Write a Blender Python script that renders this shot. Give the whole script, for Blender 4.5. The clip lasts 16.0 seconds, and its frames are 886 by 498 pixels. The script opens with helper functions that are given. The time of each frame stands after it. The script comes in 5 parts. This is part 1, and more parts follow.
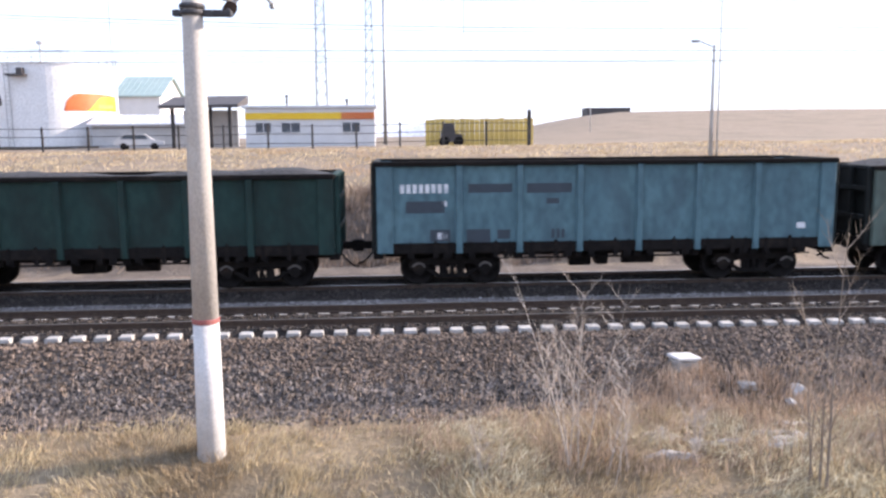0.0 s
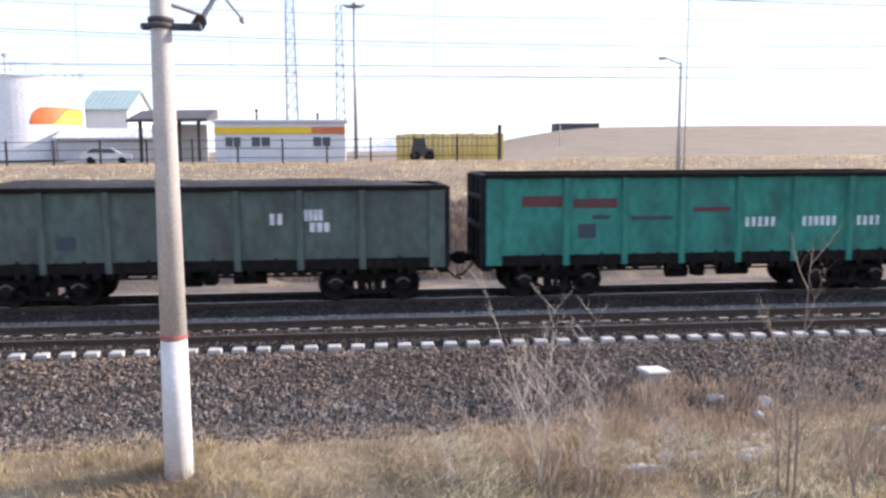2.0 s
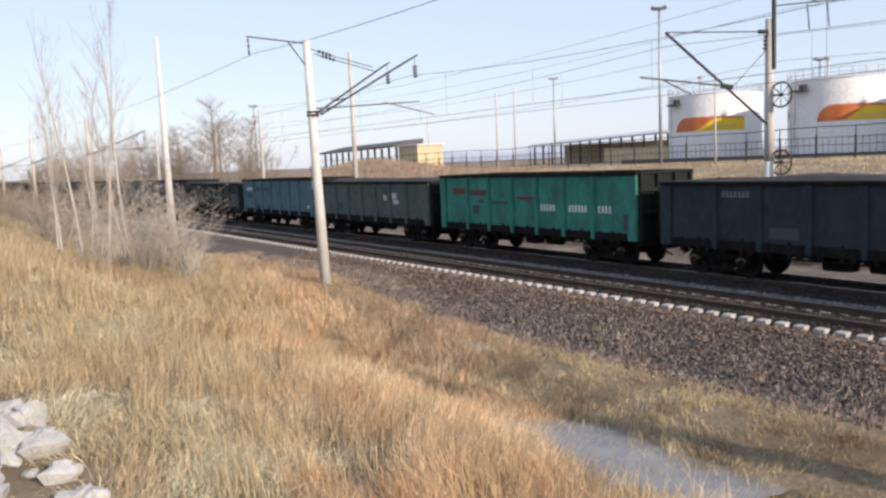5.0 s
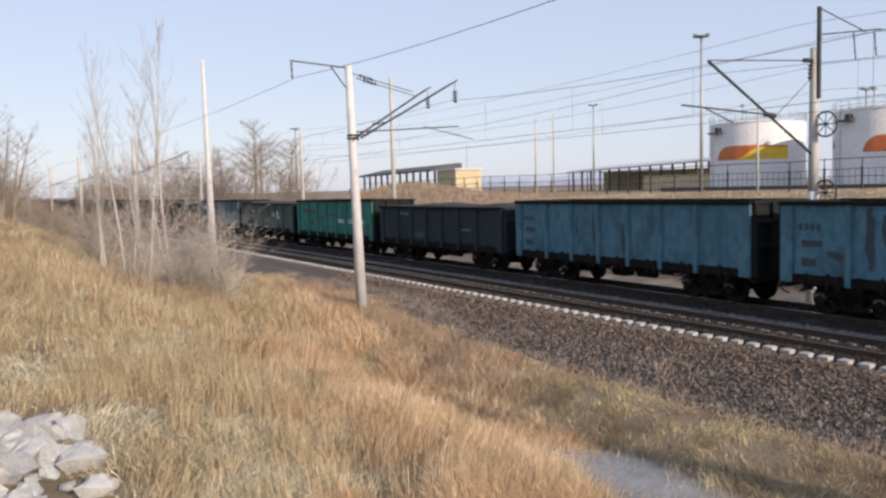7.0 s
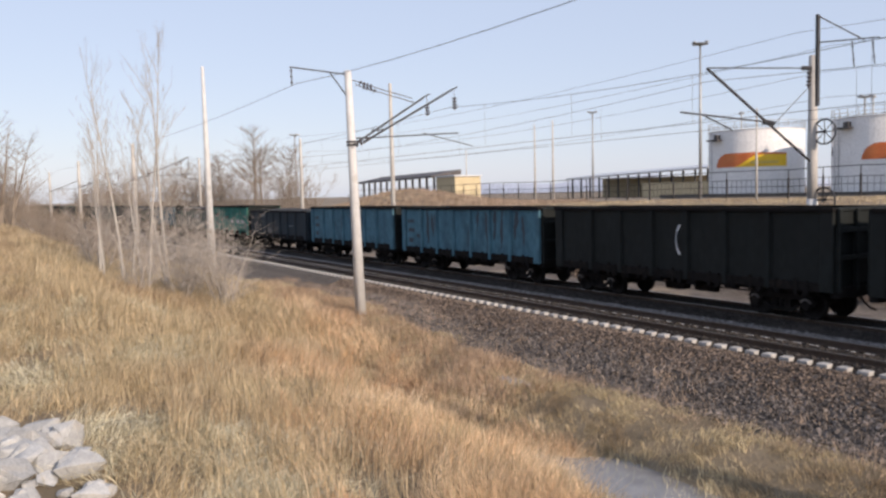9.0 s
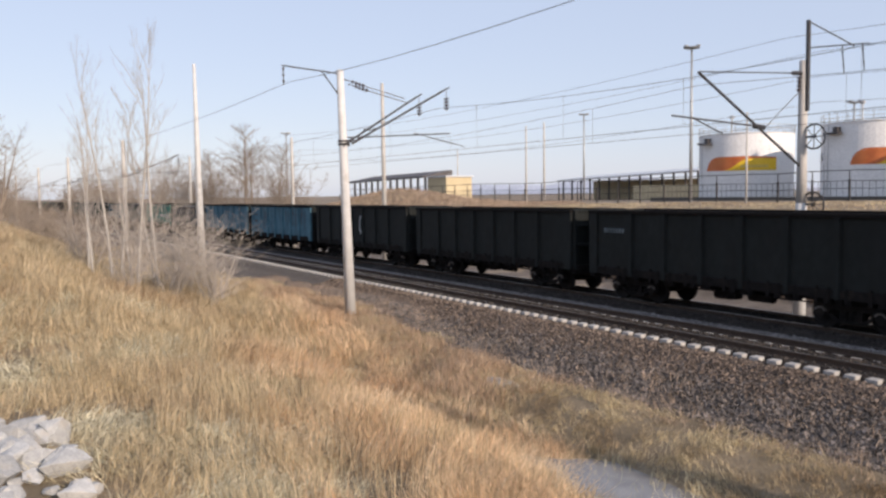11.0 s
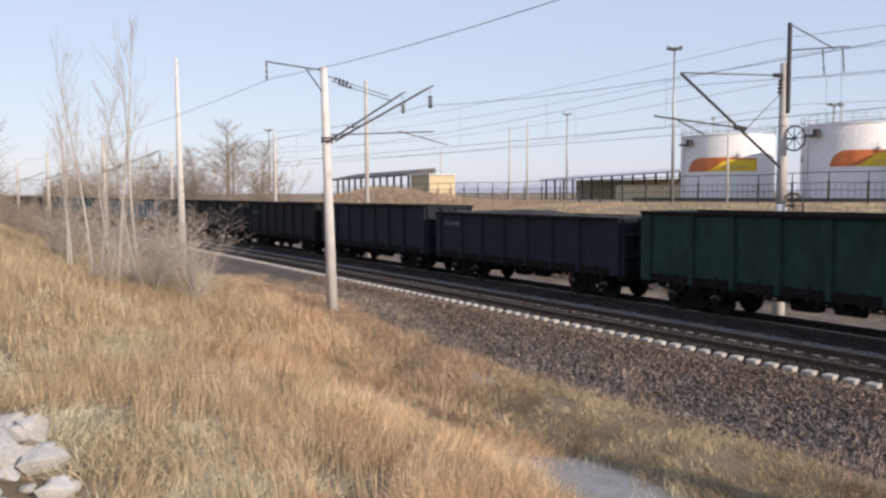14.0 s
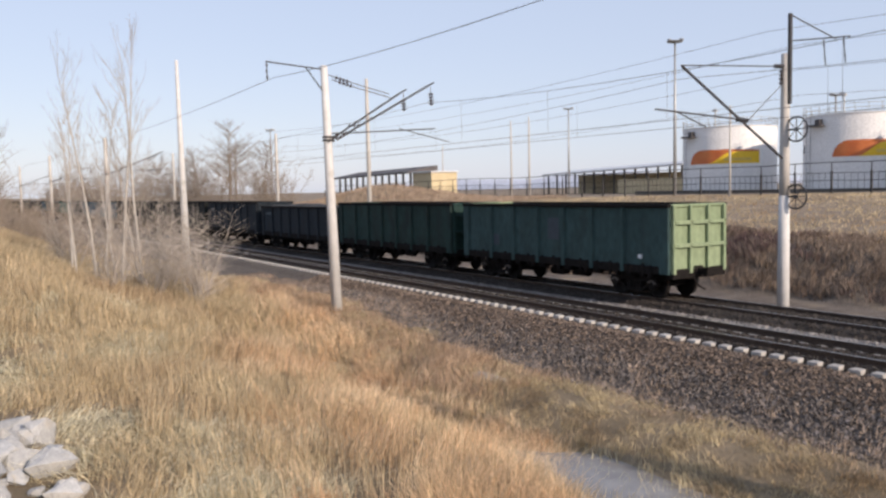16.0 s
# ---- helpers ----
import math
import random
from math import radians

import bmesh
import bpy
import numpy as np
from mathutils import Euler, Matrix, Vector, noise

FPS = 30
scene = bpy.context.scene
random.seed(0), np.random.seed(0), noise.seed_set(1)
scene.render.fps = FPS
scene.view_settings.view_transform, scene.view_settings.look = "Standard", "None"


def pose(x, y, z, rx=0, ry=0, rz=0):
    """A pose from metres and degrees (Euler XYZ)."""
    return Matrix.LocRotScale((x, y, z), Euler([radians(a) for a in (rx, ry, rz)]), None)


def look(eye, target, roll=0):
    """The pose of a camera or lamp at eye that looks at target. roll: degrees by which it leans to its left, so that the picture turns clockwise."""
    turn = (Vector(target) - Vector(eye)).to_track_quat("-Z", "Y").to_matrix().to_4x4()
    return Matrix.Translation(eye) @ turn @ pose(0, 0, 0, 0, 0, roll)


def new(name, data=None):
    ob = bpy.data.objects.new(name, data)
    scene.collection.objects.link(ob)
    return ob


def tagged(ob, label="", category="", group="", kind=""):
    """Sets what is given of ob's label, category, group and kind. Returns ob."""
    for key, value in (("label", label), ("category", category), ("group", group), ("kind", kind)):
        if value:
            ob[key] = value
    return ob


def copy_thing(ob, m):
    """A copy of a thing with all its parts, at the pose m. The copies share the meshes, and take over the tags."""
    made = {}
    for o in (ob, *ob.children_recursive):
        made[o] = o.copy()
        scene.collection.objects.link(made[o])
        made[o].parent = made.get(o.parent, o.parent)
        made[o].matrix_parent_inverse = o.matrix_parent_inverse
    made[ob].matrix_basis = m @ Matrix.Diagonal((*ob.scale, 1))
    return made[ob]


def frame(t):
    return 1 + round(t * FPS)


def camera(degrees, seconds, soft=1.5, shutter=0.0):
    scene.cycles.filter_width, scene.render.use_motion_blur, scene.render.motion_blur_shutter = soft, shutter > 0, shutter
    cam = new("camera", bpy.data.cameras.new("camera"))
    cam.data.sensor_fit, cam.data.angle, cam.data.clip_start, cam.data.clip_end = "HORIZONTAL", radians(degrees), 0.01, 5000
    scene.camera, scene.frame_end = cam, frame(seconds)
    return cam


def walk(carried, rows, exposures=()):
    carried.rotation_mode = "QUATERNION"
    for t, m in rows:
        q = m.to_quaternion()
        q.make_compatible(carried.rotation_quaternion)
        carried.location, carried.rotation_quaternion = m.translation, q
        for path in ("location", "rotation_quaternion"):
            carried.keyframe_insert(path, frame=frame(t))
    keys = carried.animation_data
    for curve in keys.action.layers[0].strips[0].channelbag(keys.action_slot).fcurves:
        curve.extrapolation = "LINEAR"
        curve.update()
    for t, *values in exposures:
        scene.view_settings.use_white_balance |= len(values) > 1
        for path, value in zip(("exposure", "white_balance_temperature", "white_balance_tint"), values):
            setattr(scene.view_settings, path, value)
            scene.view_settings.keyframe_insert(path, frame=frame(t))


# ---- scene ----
cam = camera(57.38, 16.0, soft=2.6, shutter=0.12)
PATH = [
    (0.0, pose(0.08, 0, 4.15, 82.06, 0.44, -3.77)),
    (0.5, pose(0.08, 0, 4.15, 82.23, 0.48, -3.56)),
    (1.0, pose(0.08, 0, 4.15, 82.42, 0.84, -3.26)),
    (1.5, pose(0.08, 0, 4.15, 82.96, 0.38, -3.89)),
    (2.0, pose(0.08, 0, 4.15, 83.08, 0.26, -5.82)),
    (2.5, pose(0.08, 0, 4.15, 82.70, -0.83, -11.88)),
    (3.0, pose(0.08, 0, 4.15, 84.35, -0.56, -9.64)),
    (3.5, pose(-0.08, 0, 4.15, 84.54, 0.43, 8.71)),
    (4.0, pose(-0.08, 0, 4.15, 84.66, 1.84, 29.16)),
    (4.5, pose(-0.08, 0, 4.15, 84.26, 1.80, 44.79)),
    (5.0, pose(-0.08, 0, 4.15, 83.88, 2.38, 56.44)),
    (7.5, pose(-0.08, 0, 4.15, 85.76, 1.47, 59.17)),
    (8.0, pose(-0.08, 0, 4.15, 85.82, 1.58, 59.17)),
    (8.5, pose(-0.08, 0, 4.15, 85.99, 1.31, 59.12)),
    (9.0, pose(-0.08, 0, 4.15, 86.14, 1.33, 59.07)),
    (11.5, pose(-0.08, 0, 4.15, 86.30, 0.45, 58.23)),
    (12.0, pose(-0.08, 0, 4.15, 86.55, 0.21, 58.16)),
    (12.5, pose(-0.08, 0, 4.15, 86.26, 0.54, 57.91)),
    (13.0, pose(-0.08, 0, 4.15, 85.92, 0.40, 58.00)),
    (13.5, pose(-0.08, 0, 4.15, 85.96, 0.36, 57.49)),
    (14.0, pose(-0.08, 0, 4.15, 86.02, 0.20, 57.25)),
    (14.5, pose(-0.08, 0, 4.15, 86.40, 0.04, 57.51)),
    (15.0, pose(-0.08, 0, 4.15, 86.08, 0.49, 56.04)),
    (15.5, pose(-0.08, 0, 4.15, 85.88, 0.64, 56.73)),
    (16.0, pose(-0.08, 0, 4.15, 85.81, 1.18, 57.41)),
]
EXPOSURES = [(0.0, 1.04, 7000, 22), (2.0, 0.88, 6900, 21), (2.5, 0.78, 6700, 20), (3.0, 0.76, 7000, 21), (3.5, 0.38, 7400, 19), (4.0, 0.45, 7200, 17), (4.5, 0.5, 7100, 16), (5.0, 0.22, 7400, 17), (7.5, 0.0, 7400, 19), (16.0, 0.0, 7400, 19)]
walk(cam, PATH, EXPOSURES)

# ---- light ----
SUN_AZ, SUN_EL = radians(9), radians(23)   # from the +x axis towards +y
world = bpy.data.worlds.new("world")
scene.world = world
world.use_nodes = True
wn = world.node_tree.nodes
sky = wn.new("ShaderNodeTexSky")
sky.sky_type = "NISHITA"
sky.sun_disc = False
sky.sun_elevation = SUN_EL
sky.sun_rotation = radians(90) - SUN_AZ
sky.air_density, sky.dust_density, sky.ozone_density = 1.0, 0.6, 1.0
wn["Background"].inputs["Strength"].default_value = 0.15
haze = wn.new("ShaderNodeHueSaturation")      # pale spring haze
haze.inputs["Saturation"].default_value = 0.95
world.node_tree.links.new(sky.outputs[0], haze.inputs["Color"])
veil = wn.new("ShaderNodeMix")                # even whitish veil over the clear sky
veil.data_type = "RGBA"
veil.inputs[0].default_value = 0.7
veil.inputs[7].default_value = (3.55, 4.75, 6.75, 1)
world.node_tree.links.new(haze.outputs[0], veil.inputs[6])
world.node_tree.links.new(veil.outputs[2], wn["Background"].inputs["Color"])
sun = new("sun", bpy.data.lights.new("sun", "SUN"))
sun.data.energy, sun.data.angle, sun.data.color = 5.0, radians(1.0), (1.0, 0.93, 0.82)
sun_dir = Vector((math.cos(SUN_AZ) * math.cos(SUN_EL), math.sin(SUN_AZ) * math.cos(SUN_EL), math.sin(SUN_EL)))
sun.matrix_world = look(sun_dir * 80, (0, 0, 0))


# ---- materials ----
def mat(name, a, b=None, scale=3.0, rough=0.8, metal=0.0, bump=0.2, fine=40.0, c=None, c_scale=0.6, c_lo=0.55, c_hi=0.7,
        jitter=0.0, island=0.0, stretch=(1, 1, 1), dist=0.02, thin=0.0, gloss=0.5):
    """Two-scale surface: a to b by fine grain, stains of colour c, bump; jitter by object, island by loose piece."""
    m = bpy.data.materials.new(name)
    m.use_nodes = True
    nt = m.node_tree
    nd, ln = nt.nodes, nt.links
    bs = nd["Principled BSDF"]
    bs.inputs["Roughness"].default_value = rough
    bs.inputs["Metallic"].default_value = metal
    bs.inputs["Specular IOR Level"].default_value = gloss
    b = b or tuple(min(1, k * 1.25) for k in a)
    tc = nd.new("ShaderNodeTexCoord")
    mp = nd.new("ShaderNodeMapping")
    mp.inputs["Scale"].default_value = stretch
    ln.new(tc.outputs["Object"], mp.inputs[0])

    def nz(sc, det):
        n = nd.new("ShaderNodeTexNoise")
        n.inputs["Scale"].default_value, n.inputs["Detail"].default_value = sc, det
        ln.new(mp.outputs[0], n.inputs["Vector"])
        return n

    def mix(f, x, y):
        k = nd.new("ShaderNodeMix")
        k.data_type = "RGBA"
        if hasattr(f, "links"):
            ln.new(f, k.inputs[0])
        else:
            k.inputs[0].default_value = f
        for v, s in ((x, 6), (y, 7)):
            if isinstance(v, tuple):
                k.inputs[s].default_value = (*v, 1)
            else:
                ln.new(v, k.inputs[s])
        return k.outputs[2]

    def ramp(f, lo, hi):
        r = nd.new("ShaderNodeMapRange")
        r.inputs[1].default_value, r.inputs[2].default_value = lo, hi
        ln.new(f, r.inputs[0])
        return r.outputs[0]

    n1, n2 = nz(scale, 6), nz(fine, 3)
    col = mix(ramp(n1.outputs[0], 0.32, 0.68), a, b)
    col = mix(ramp(n2.outputs[0], 0.35, 0.7), col, mix(0.55, col, tuple(k * 0.55 for k in a)))
    if c:
        col = mix(ramp(nz(c_scale, 5).outputs[0], c_lo, c_hi), col, c)
    for amt, src in ((jitter, "obj"), (island, "isl")):
        if amt:
            g = nd.new("ShaderNodeObjectInfo") if src == "obj" else nd.new("ShaderNodeNewGeometry")
            r = nd.new("ShaderNodeMapRange")
            r.inputs[3].default_value, r.inputs[4].default_value = 1 - amt, 1 + amt
            ln.new(g.outputs["Random" if src == "obj" else "Random Per Island"], r.inputs[0])
            h = nd.new("ShaderNodeHueSaturation")
            ln.new(col, h.inputs["Color"])
            ln.new(r.outputs[0], h.inputs["Value"])
            col = h.outputs[0]
    ln.new(col, bs.inputs["Base Color"])
    if thin:        # light passes through thin dry leaves
        tl, ms = nd.new("ShaderNodeBsdfTranslucent"), nd.new("ShaderNodeMixShader")
        ln.new(col, tl.inputs[0])
        ms.inputs[0].default_value = thin
        ln.new(bs.outputs[0], ms.inputs[1])
        ln.new(tl.outputs[0], ms.inputs[2])
        ln.new(ms.outputs[0], nd["Material Output"].inputs[0])
    if bump:
        bp = nd.new("ShaderNodeBump")
        bp.inputs["Strength"].default_value, bp.inputs["Distance"].default_value = bump, dist
        ln.new(n2.outputs[0], bp.inputs["Height"])
        ln.new(bp.outputs[0], bs.inputs["Normal"])
    return m


M = {}
M["ballast"] = mat("ballast_gravel", (0.075, 0.06, 0.05), (0.14, 0.115, 0.097), 5, 0.95, 0, 1.0, 14, (0.057, 0.048, 0.041), 0.5, 0.5, 0.72, dist=0.08)
M["stone"] = mat("crushed_stone", (0.092, 0.080, 0.073), (0.185, 0.160, 0.148), 2, 0.95, 0, 0.3, 30, island=0.75)
M["brown_stone"] = mat("rust_dusted_crushed_stone", (0.105, 0.078, 0.061), (0.20, 0.153, 0.124), 2, 0.95, 0, 0.3, 30, island=0.7)
M["strip_stone"] = mat("pale_grey_crushed_stone", (0.19, 0.18, 0.175), (0.31, 0.295, 0.285), 2, 0.95, 0, 0.3, 30, island=0.5)
M["ground"] = mat("dry_grass_ground", (0.192, 0.144, 0.100), (0.296, 0.232, 0.168), 0.8, 0.95, 0, 1.0, 9, (0.160, 0.124, 0.084), 0.12, 0.5, 0.66, dist=0.03)
M["bed"] = mat("dark_track_bed", (0.027, 0.022, 0.020), (0.055, 0.046, 0.041), 6, 0.9, 0, 1.0, 14, (0.08, 0.066, 0.058), 0.7, 0.55, 0.75, dist=0.08, gloss=0.2)
M["pale_ballast"] = mat("pale_grey_ballast", (0.14, 0.128, 0.124), (0.25, 0.232, 0.224), 5, 0.95, 0, 1.0, 7, (0.10, 0.088, 0.084), 0.6, 0.5, 0.7, dist=0.06)
M["soil"] = mat("dark_bank_soil", (0.095, 0.075, 0.062), (0.17, 0.14, 0.115), 1.2, 0.95, 0, 1.0, 7, (0.22, 0.17, 0.12), 0.4, 0.52, 0.66, dist=0.08)
M["thatch"] = mat("dark_grass_thatch", (0.18, 0.135, 0.088), (0.33, 0.255, 0.165), 1.0, 0.95, 0, 1.0, 10, (0.120, 0.090, 0.055), 0.5, 0.5, 0.65, dist=0.04)
M["bed_stone"] = mat("dark_crushed_stone", (0.031, 0.026, 0.023), (0.066, 0.054, 0.047), 2, 0.9, 0, 0.3, 30, island=0.6)
M["sleeper_dirty"] = mat("grimy_sleeper_concrete", (0.11, 0.10, 0.09), (0.17, 0.155, 0.14), 4, 0.9, 0, 0.3, 60)
M["sleeper"] = mat("sleeper_concrete", (0.37, 0.355, 0.333), (0.465, 0.45, 0.427), 4, 0.9, 0, 0.3, 60, (0.255, 0.230, 0.204), 3.0, 0.55, 0.75, jitter=0.12)
M["rail"] = mat("rusty_rail_steel", (0.055, 0.035, 0.026), (0.10, 0.065, 0.045), 8, 0.7, 0.3, 0.2, 60)
M["rail_top"] = mat("polished_rail_head", (0.30, 0.29, 0.28), (0.42, 0.41, 0.40), 6, 0.38, 0.9, 0.05, 80, stretch=(0.1, 1, 1))
M["concrete"] = mat("pole_concrete", (0.42, 0.40, 0.38), (0.55, 0.53, 0.50), 3, 0.85, 0, 0.25, 50, (0.34, 0.32, 0.30), 1.2, 0.55, 0.75, stretch=(1, 1, 0.35))
M["whitewash"] = mat("whitewash_and_lit_concrete", (0.546, 0.546, 0.546), (0.651, 0.651, 0.651), 3, 0.85, 0, 0.25, 40, (0.405, 0.396, 0.378), 1.6, 0.58, 0.72)
M["steel"] = mat("dark_bracket_steel", (0.045, 0.045, 0.05), (0.08, 0.08, 0.085), 8, 0.6, 0.5, 0.15, 60)
M["grey_steel"] = mat("galvanised_mast_steel", (0.32, 0.33, 0.34), (0.44, 0.45, 0.46), 4, 0.5, 0.5, 0.1, 50)
M["insulator"] = mat("glazed_insulator", (0.05, 0.035, 0.03), (0.09, 0.06, 0.05), 6, 0.25, 0, 0.05, 40)
M["wire"] = mat("weathered_wire", (0.09, 0.09, 0.09), (0.14, 0.14, 0.14), 5, 0.5, 0.6, 0.0, 30)
M["under"] = mat("grimy_black_steel", (0.009, 0.008, 0.008), (0.02, 0.017, 0.016), 5, 0.85, 0.1, 0.3, 40, (0.03, 0.023, 0.019), 1.4, 0.58, 0.75, gloss=0.12)
M["wheel"] = mat("wheel_steel", (0.012, 0.010, 0.010), (0.024, 0.021, 0.02), 6, 0.7, 0.1, 0.1, 50, gloss=0.15)
M["coal"] = mat("black_coal", (0.015, 0.014, 0.014), (0.04, 0.038, 0.036), 6, 0.75, 0, 1.0, 12, dist=0.08)
M["paint_white"] = mat("white_lettering_paint", (0.62, 0.64, 0.66), None, 5, 0.7, 0, 0.1, 50, (0.35, 0.4, 0.45), 4, 0.5, 0.7)
M["paint_faded"] = mat("dim_faded_lettering", (0.11, 0.14, 0.16), None, 5, 0.8, 0, 0.1, 50, (0.05, 0.065, 0.075), 5, 0.45, 0.7)
# pale tone that stands for the sun's glint on the axle boxes
M["glint_steel"] = mat("painted_glint_steel", (0.10, 0.09, 0.085), (0.17, 0.155, 0.145), 8, 0.8, 0, 0.2, 40)
M["paint_dark"] = mat("dark_repaint_patch", (0.03, 0.045, 0.06), None, 5, 0.7, 0, 0.1, 50)
M["paint_red"] = mat("faded_red_patch", (0.10, 0.026, 0.026), None, 5, 0.7, 0, 0.1, 50, (0.05, 0.05, 0.05), 3, 0.5, 0.7)
M["tank"] = mat("white_tank_paint", (0.78, 0.78, 0.78), (0.84, 0.84, 0.84), 0.6, 0.5, 0, 0.05, 6, (0.66, 0.67, 0.68), 0.25, 0.55, 0.8)
M["orange"] = mat("orange_paint", (0.56, 0.13, 0.035), (0.64, 0.20, 0.06), 0.5, 0.5, 0, 0, 10)
M["yellow"] = mat("yellow_paint", (0.80, 0.50, 0.02), (0.86, 0.58, 0.05), 0.5, 0.55, 0, 0, 10)
M["wall_white"] = mat("white_wall_panel", (0.630, 0.639, 0.648), (0.702, 0.711, 0.720), 1, 0.7, 0, 0.05, 20)
M["wall_grey"] = mat("grey_plaster", (0.50, 0.50, 0.50), (0.60, 0.60, 0.60), 1, 0.85, 0, 0.1, 20)
M["wall_tan"] = mat("tan_plaster", (0.50, 0.42, 0.27), (0.60, 0.50, 0.33), 1, 0.85, 0, 0.1, 20)
M["roof_green"] = mat("green_metal_roof", (0.30, 0.41, 0.39), (0.38, 0.48, 0.46), 1, 0.5, 0.2, 0.05, 20)
M["roof_dark"] = mat("dark_shed_steel", (0.06, 0.055, 0.055), (0.10, 0.09, 0.09), 1, 0.7, 0.1, 0.1, 20)
M["roof_light"] = mat("pale_metal_roof", (0.55, 0.57, 0.60), (0.65, 0.67, 0.70), 1, 0.5, 0.2, 0.05, 20)
M["window"] = mat("dark_window_glass", (0.05, 0.065, 0.085), (0.08, 0.10, 0.12), 2, 0.12, 0, 0, 20)
M["fence"] = mat("dark_fence_steel", (0.05, 0.045, 0.045), (0.08, 0.075, 0.07), 4, 0.7, 0.3, 0.1, 40)
M["yellow_board"] = mat("ochre_fence_boards", (0.58, 0.40, 0.10), (0.70, 0.50, 0.15), 2, 0.8, 0, 0.2, 30, jitter=0.15)
M["blade"] = mat("dry_grass_blade", (0.52, 0.405, 0.25), (0.71, 0.585, 0.40), 0.5, 0.9, 0, 0, 5, (0.43, 0.31, 0.20), 0.22, 0.50, 0.66, island=0.5, thin=0.4)
M["russet"] = mat("russet_grass_blade", (0.76, 0.545, 0.345), (0.90, 0.735, 0.52), 0.5, 0.9, 0, 0, 5, (0.54, 0.325, 0.19), 0.3, 0.50, 0.66, island=0.45, thin=0.4)
M["matted"] = mat("matted_old_grass", (0.47, 0.38, 0.235), (0.68, 0.575, 0.385), 0.6, 0.95, 0, 0, 6, (0.30, 0.22, 0.14), 0.5, 0.50, 0.66, island=0.45, thin=0.3)
M["straw"] = mat("bleached_fallen_straw", (0.62, 0.56, 0.39), (0.80, 0.74, 0.57), 0.7, 0.9, 0, 0, 5, (0.45, 0.38, 0.24), 0.5, 0.5, 0.66, island=0.45, thin=0.3)
M["weed"] = mat("reddish_dry_weed", (0.47, 0.325, 0.22), (0.62, 0.465, 0.335), 0.8, 0.95, 0, 0, 6, island=0.4, thin=0.35)
M["scrub"] = mat("brown_scrub", (0.32, 0.235, 0.175), (0.58, 0.45, 0.345), 1, 0.95, 0, 0, 8, island=0.5, thin=0.25)
M["bank"] = mat("withered_brown_scrub", (0.17, 0.125, 0.10), (0.36, 0.28, 0.215), 0.7, 0.95, 0, 0, 3, (0.13, 0.085, 0.085), 0.4, 0.52, 0.66, island=0.6, thin=0.2)
M["bark_white"] = mat("birch_bark", (0.38, 0.355, 0.325), (0.50, 0.47, 0.43), 4, 0.9, 0, 0.2, 30, (0.12, 0.10, 0.09), 5, 0.66, 0.72)
M["bark"] = mat("grey_brown_bark", (0.20, 0.16, 0.13), (0.30, 0.25, 0.20), 4, 0.9, 0, 0.2, 30, island=0.2)
M["twig"] = mat("pale_dry_twig", (0.34, 0.30, 0.265), (0.45, 0.405, 0.36), 4, 0.9, 0, 0, 30, island=0.2)
M["rock"] = mat("pale_broken_rock", (0.35, 0.355, 0.355), (0.48, 0.48, 0.47), 2.5, 0.9, 0, 0.6, 14, (0.40, 0.365, 0.32), 1.2, 0.55, 0.72, jitter=0.18)
M["ice"] = mat("shallow_puddle_water", (0.20, 0.19, 0.18), (0.26, 0.25, 0.24), 0.8, 0.12, 0, 0.02, 3)
M["snow"] = mat("dirty_snow_and_sky_sheen", (0.323, 0.306, 0.293), (0.468, 0.451, 0.433), 3, 0.8, 0, 0.5, 12, (0.425, 0.399, 0.365), 2, 0.52, 0.7)
M["red_band"] = mat("faded_red_band", (0.30, 0.10, 0.09), None, 4, 0.8, 0, 0.1, 40)
# pale blue-grey paints the distance haze into the hills
M["far_hill"] = mat("haze_painted_hill", (0.50, 0.53, 0.60), None, 0.01, 1.0, 0, 0, 0.1)


def wagon_paint(name, a, b, rust=(0.09, 0.06, 0.05), lo=0.52):
    return mat(name, a, b, 0.7, 0.72, 0, 0.12, 5, rust, 0.9, lo, lo + 0.3, stretch=(1, 1, 0.6), dist=0.01, gloss=0.22)


PAINT = {
    "blue": wagon_paint("faded_blue_wagon_paint", (0.072, 0.145, 0.175), (0.105, 0.205, 0.235), (0.05, 0.085, 0.105), 0.5),
    "sky": wagon_paint("light_blue_wagon_paint", (0.055, 0.155, 0.215), (0.085, 0.215, 0.275), (0.025, 0.05, 0.075), 0.5),
    "teal": wagon_paint("bright_teal_wagon_paint", (0.022, 0.19, 0.15), (0.035, 0.26, 0.20), (0.025, 0.075, 0.065), 0.47),
    "green": wagon_paint("dark_green_wagon_paint", (0.011, 0.036, 0.033), (0.019, 0.052, 0.047), (0.011, 0.016, 0.015), 0.46),
    "olive": wagon_paint("weathered_green_wagon_paint", (0.072, 0.103, 0.09), (0.108, 0.15, 0.13), (0.058, 0.06, 0.055), 0.47),
    "slate": wagon_paint("dusty_slate_wagon_paint", (0.017, 0.028, 0.038), (0.03, 0.046, 0.058), (0.026, 0.03, 0.035), 0.46),
    "tail": wagon_paint("weathered_teal_wagon_paint", (0.025, 0.058, 0.06), (0.045, 0.092, 0.094), (0.02, 0.036, 0.036), 0.5),
    "navy": wagon_paint("dark_slate_wagon_paint", (0.010, 0.017, 0.025), (0.017, 0.028, 0.038), (0.014, 0.016, 0.02), 0.46),
    "black": wagon_paint("sooty_and_end_shade_paint", (0.008, 0.0105, 0.0105), (0.014, 0.018, 0.018), (0.009, 0.009, 0.009)),
    "pale": wagon_paint("pale_green_wagon_paint", (0.19, 0.25, 0.155), (0.26, 0.33, 0.21), (0.08, 0.10, 0.07), 0.6),
}


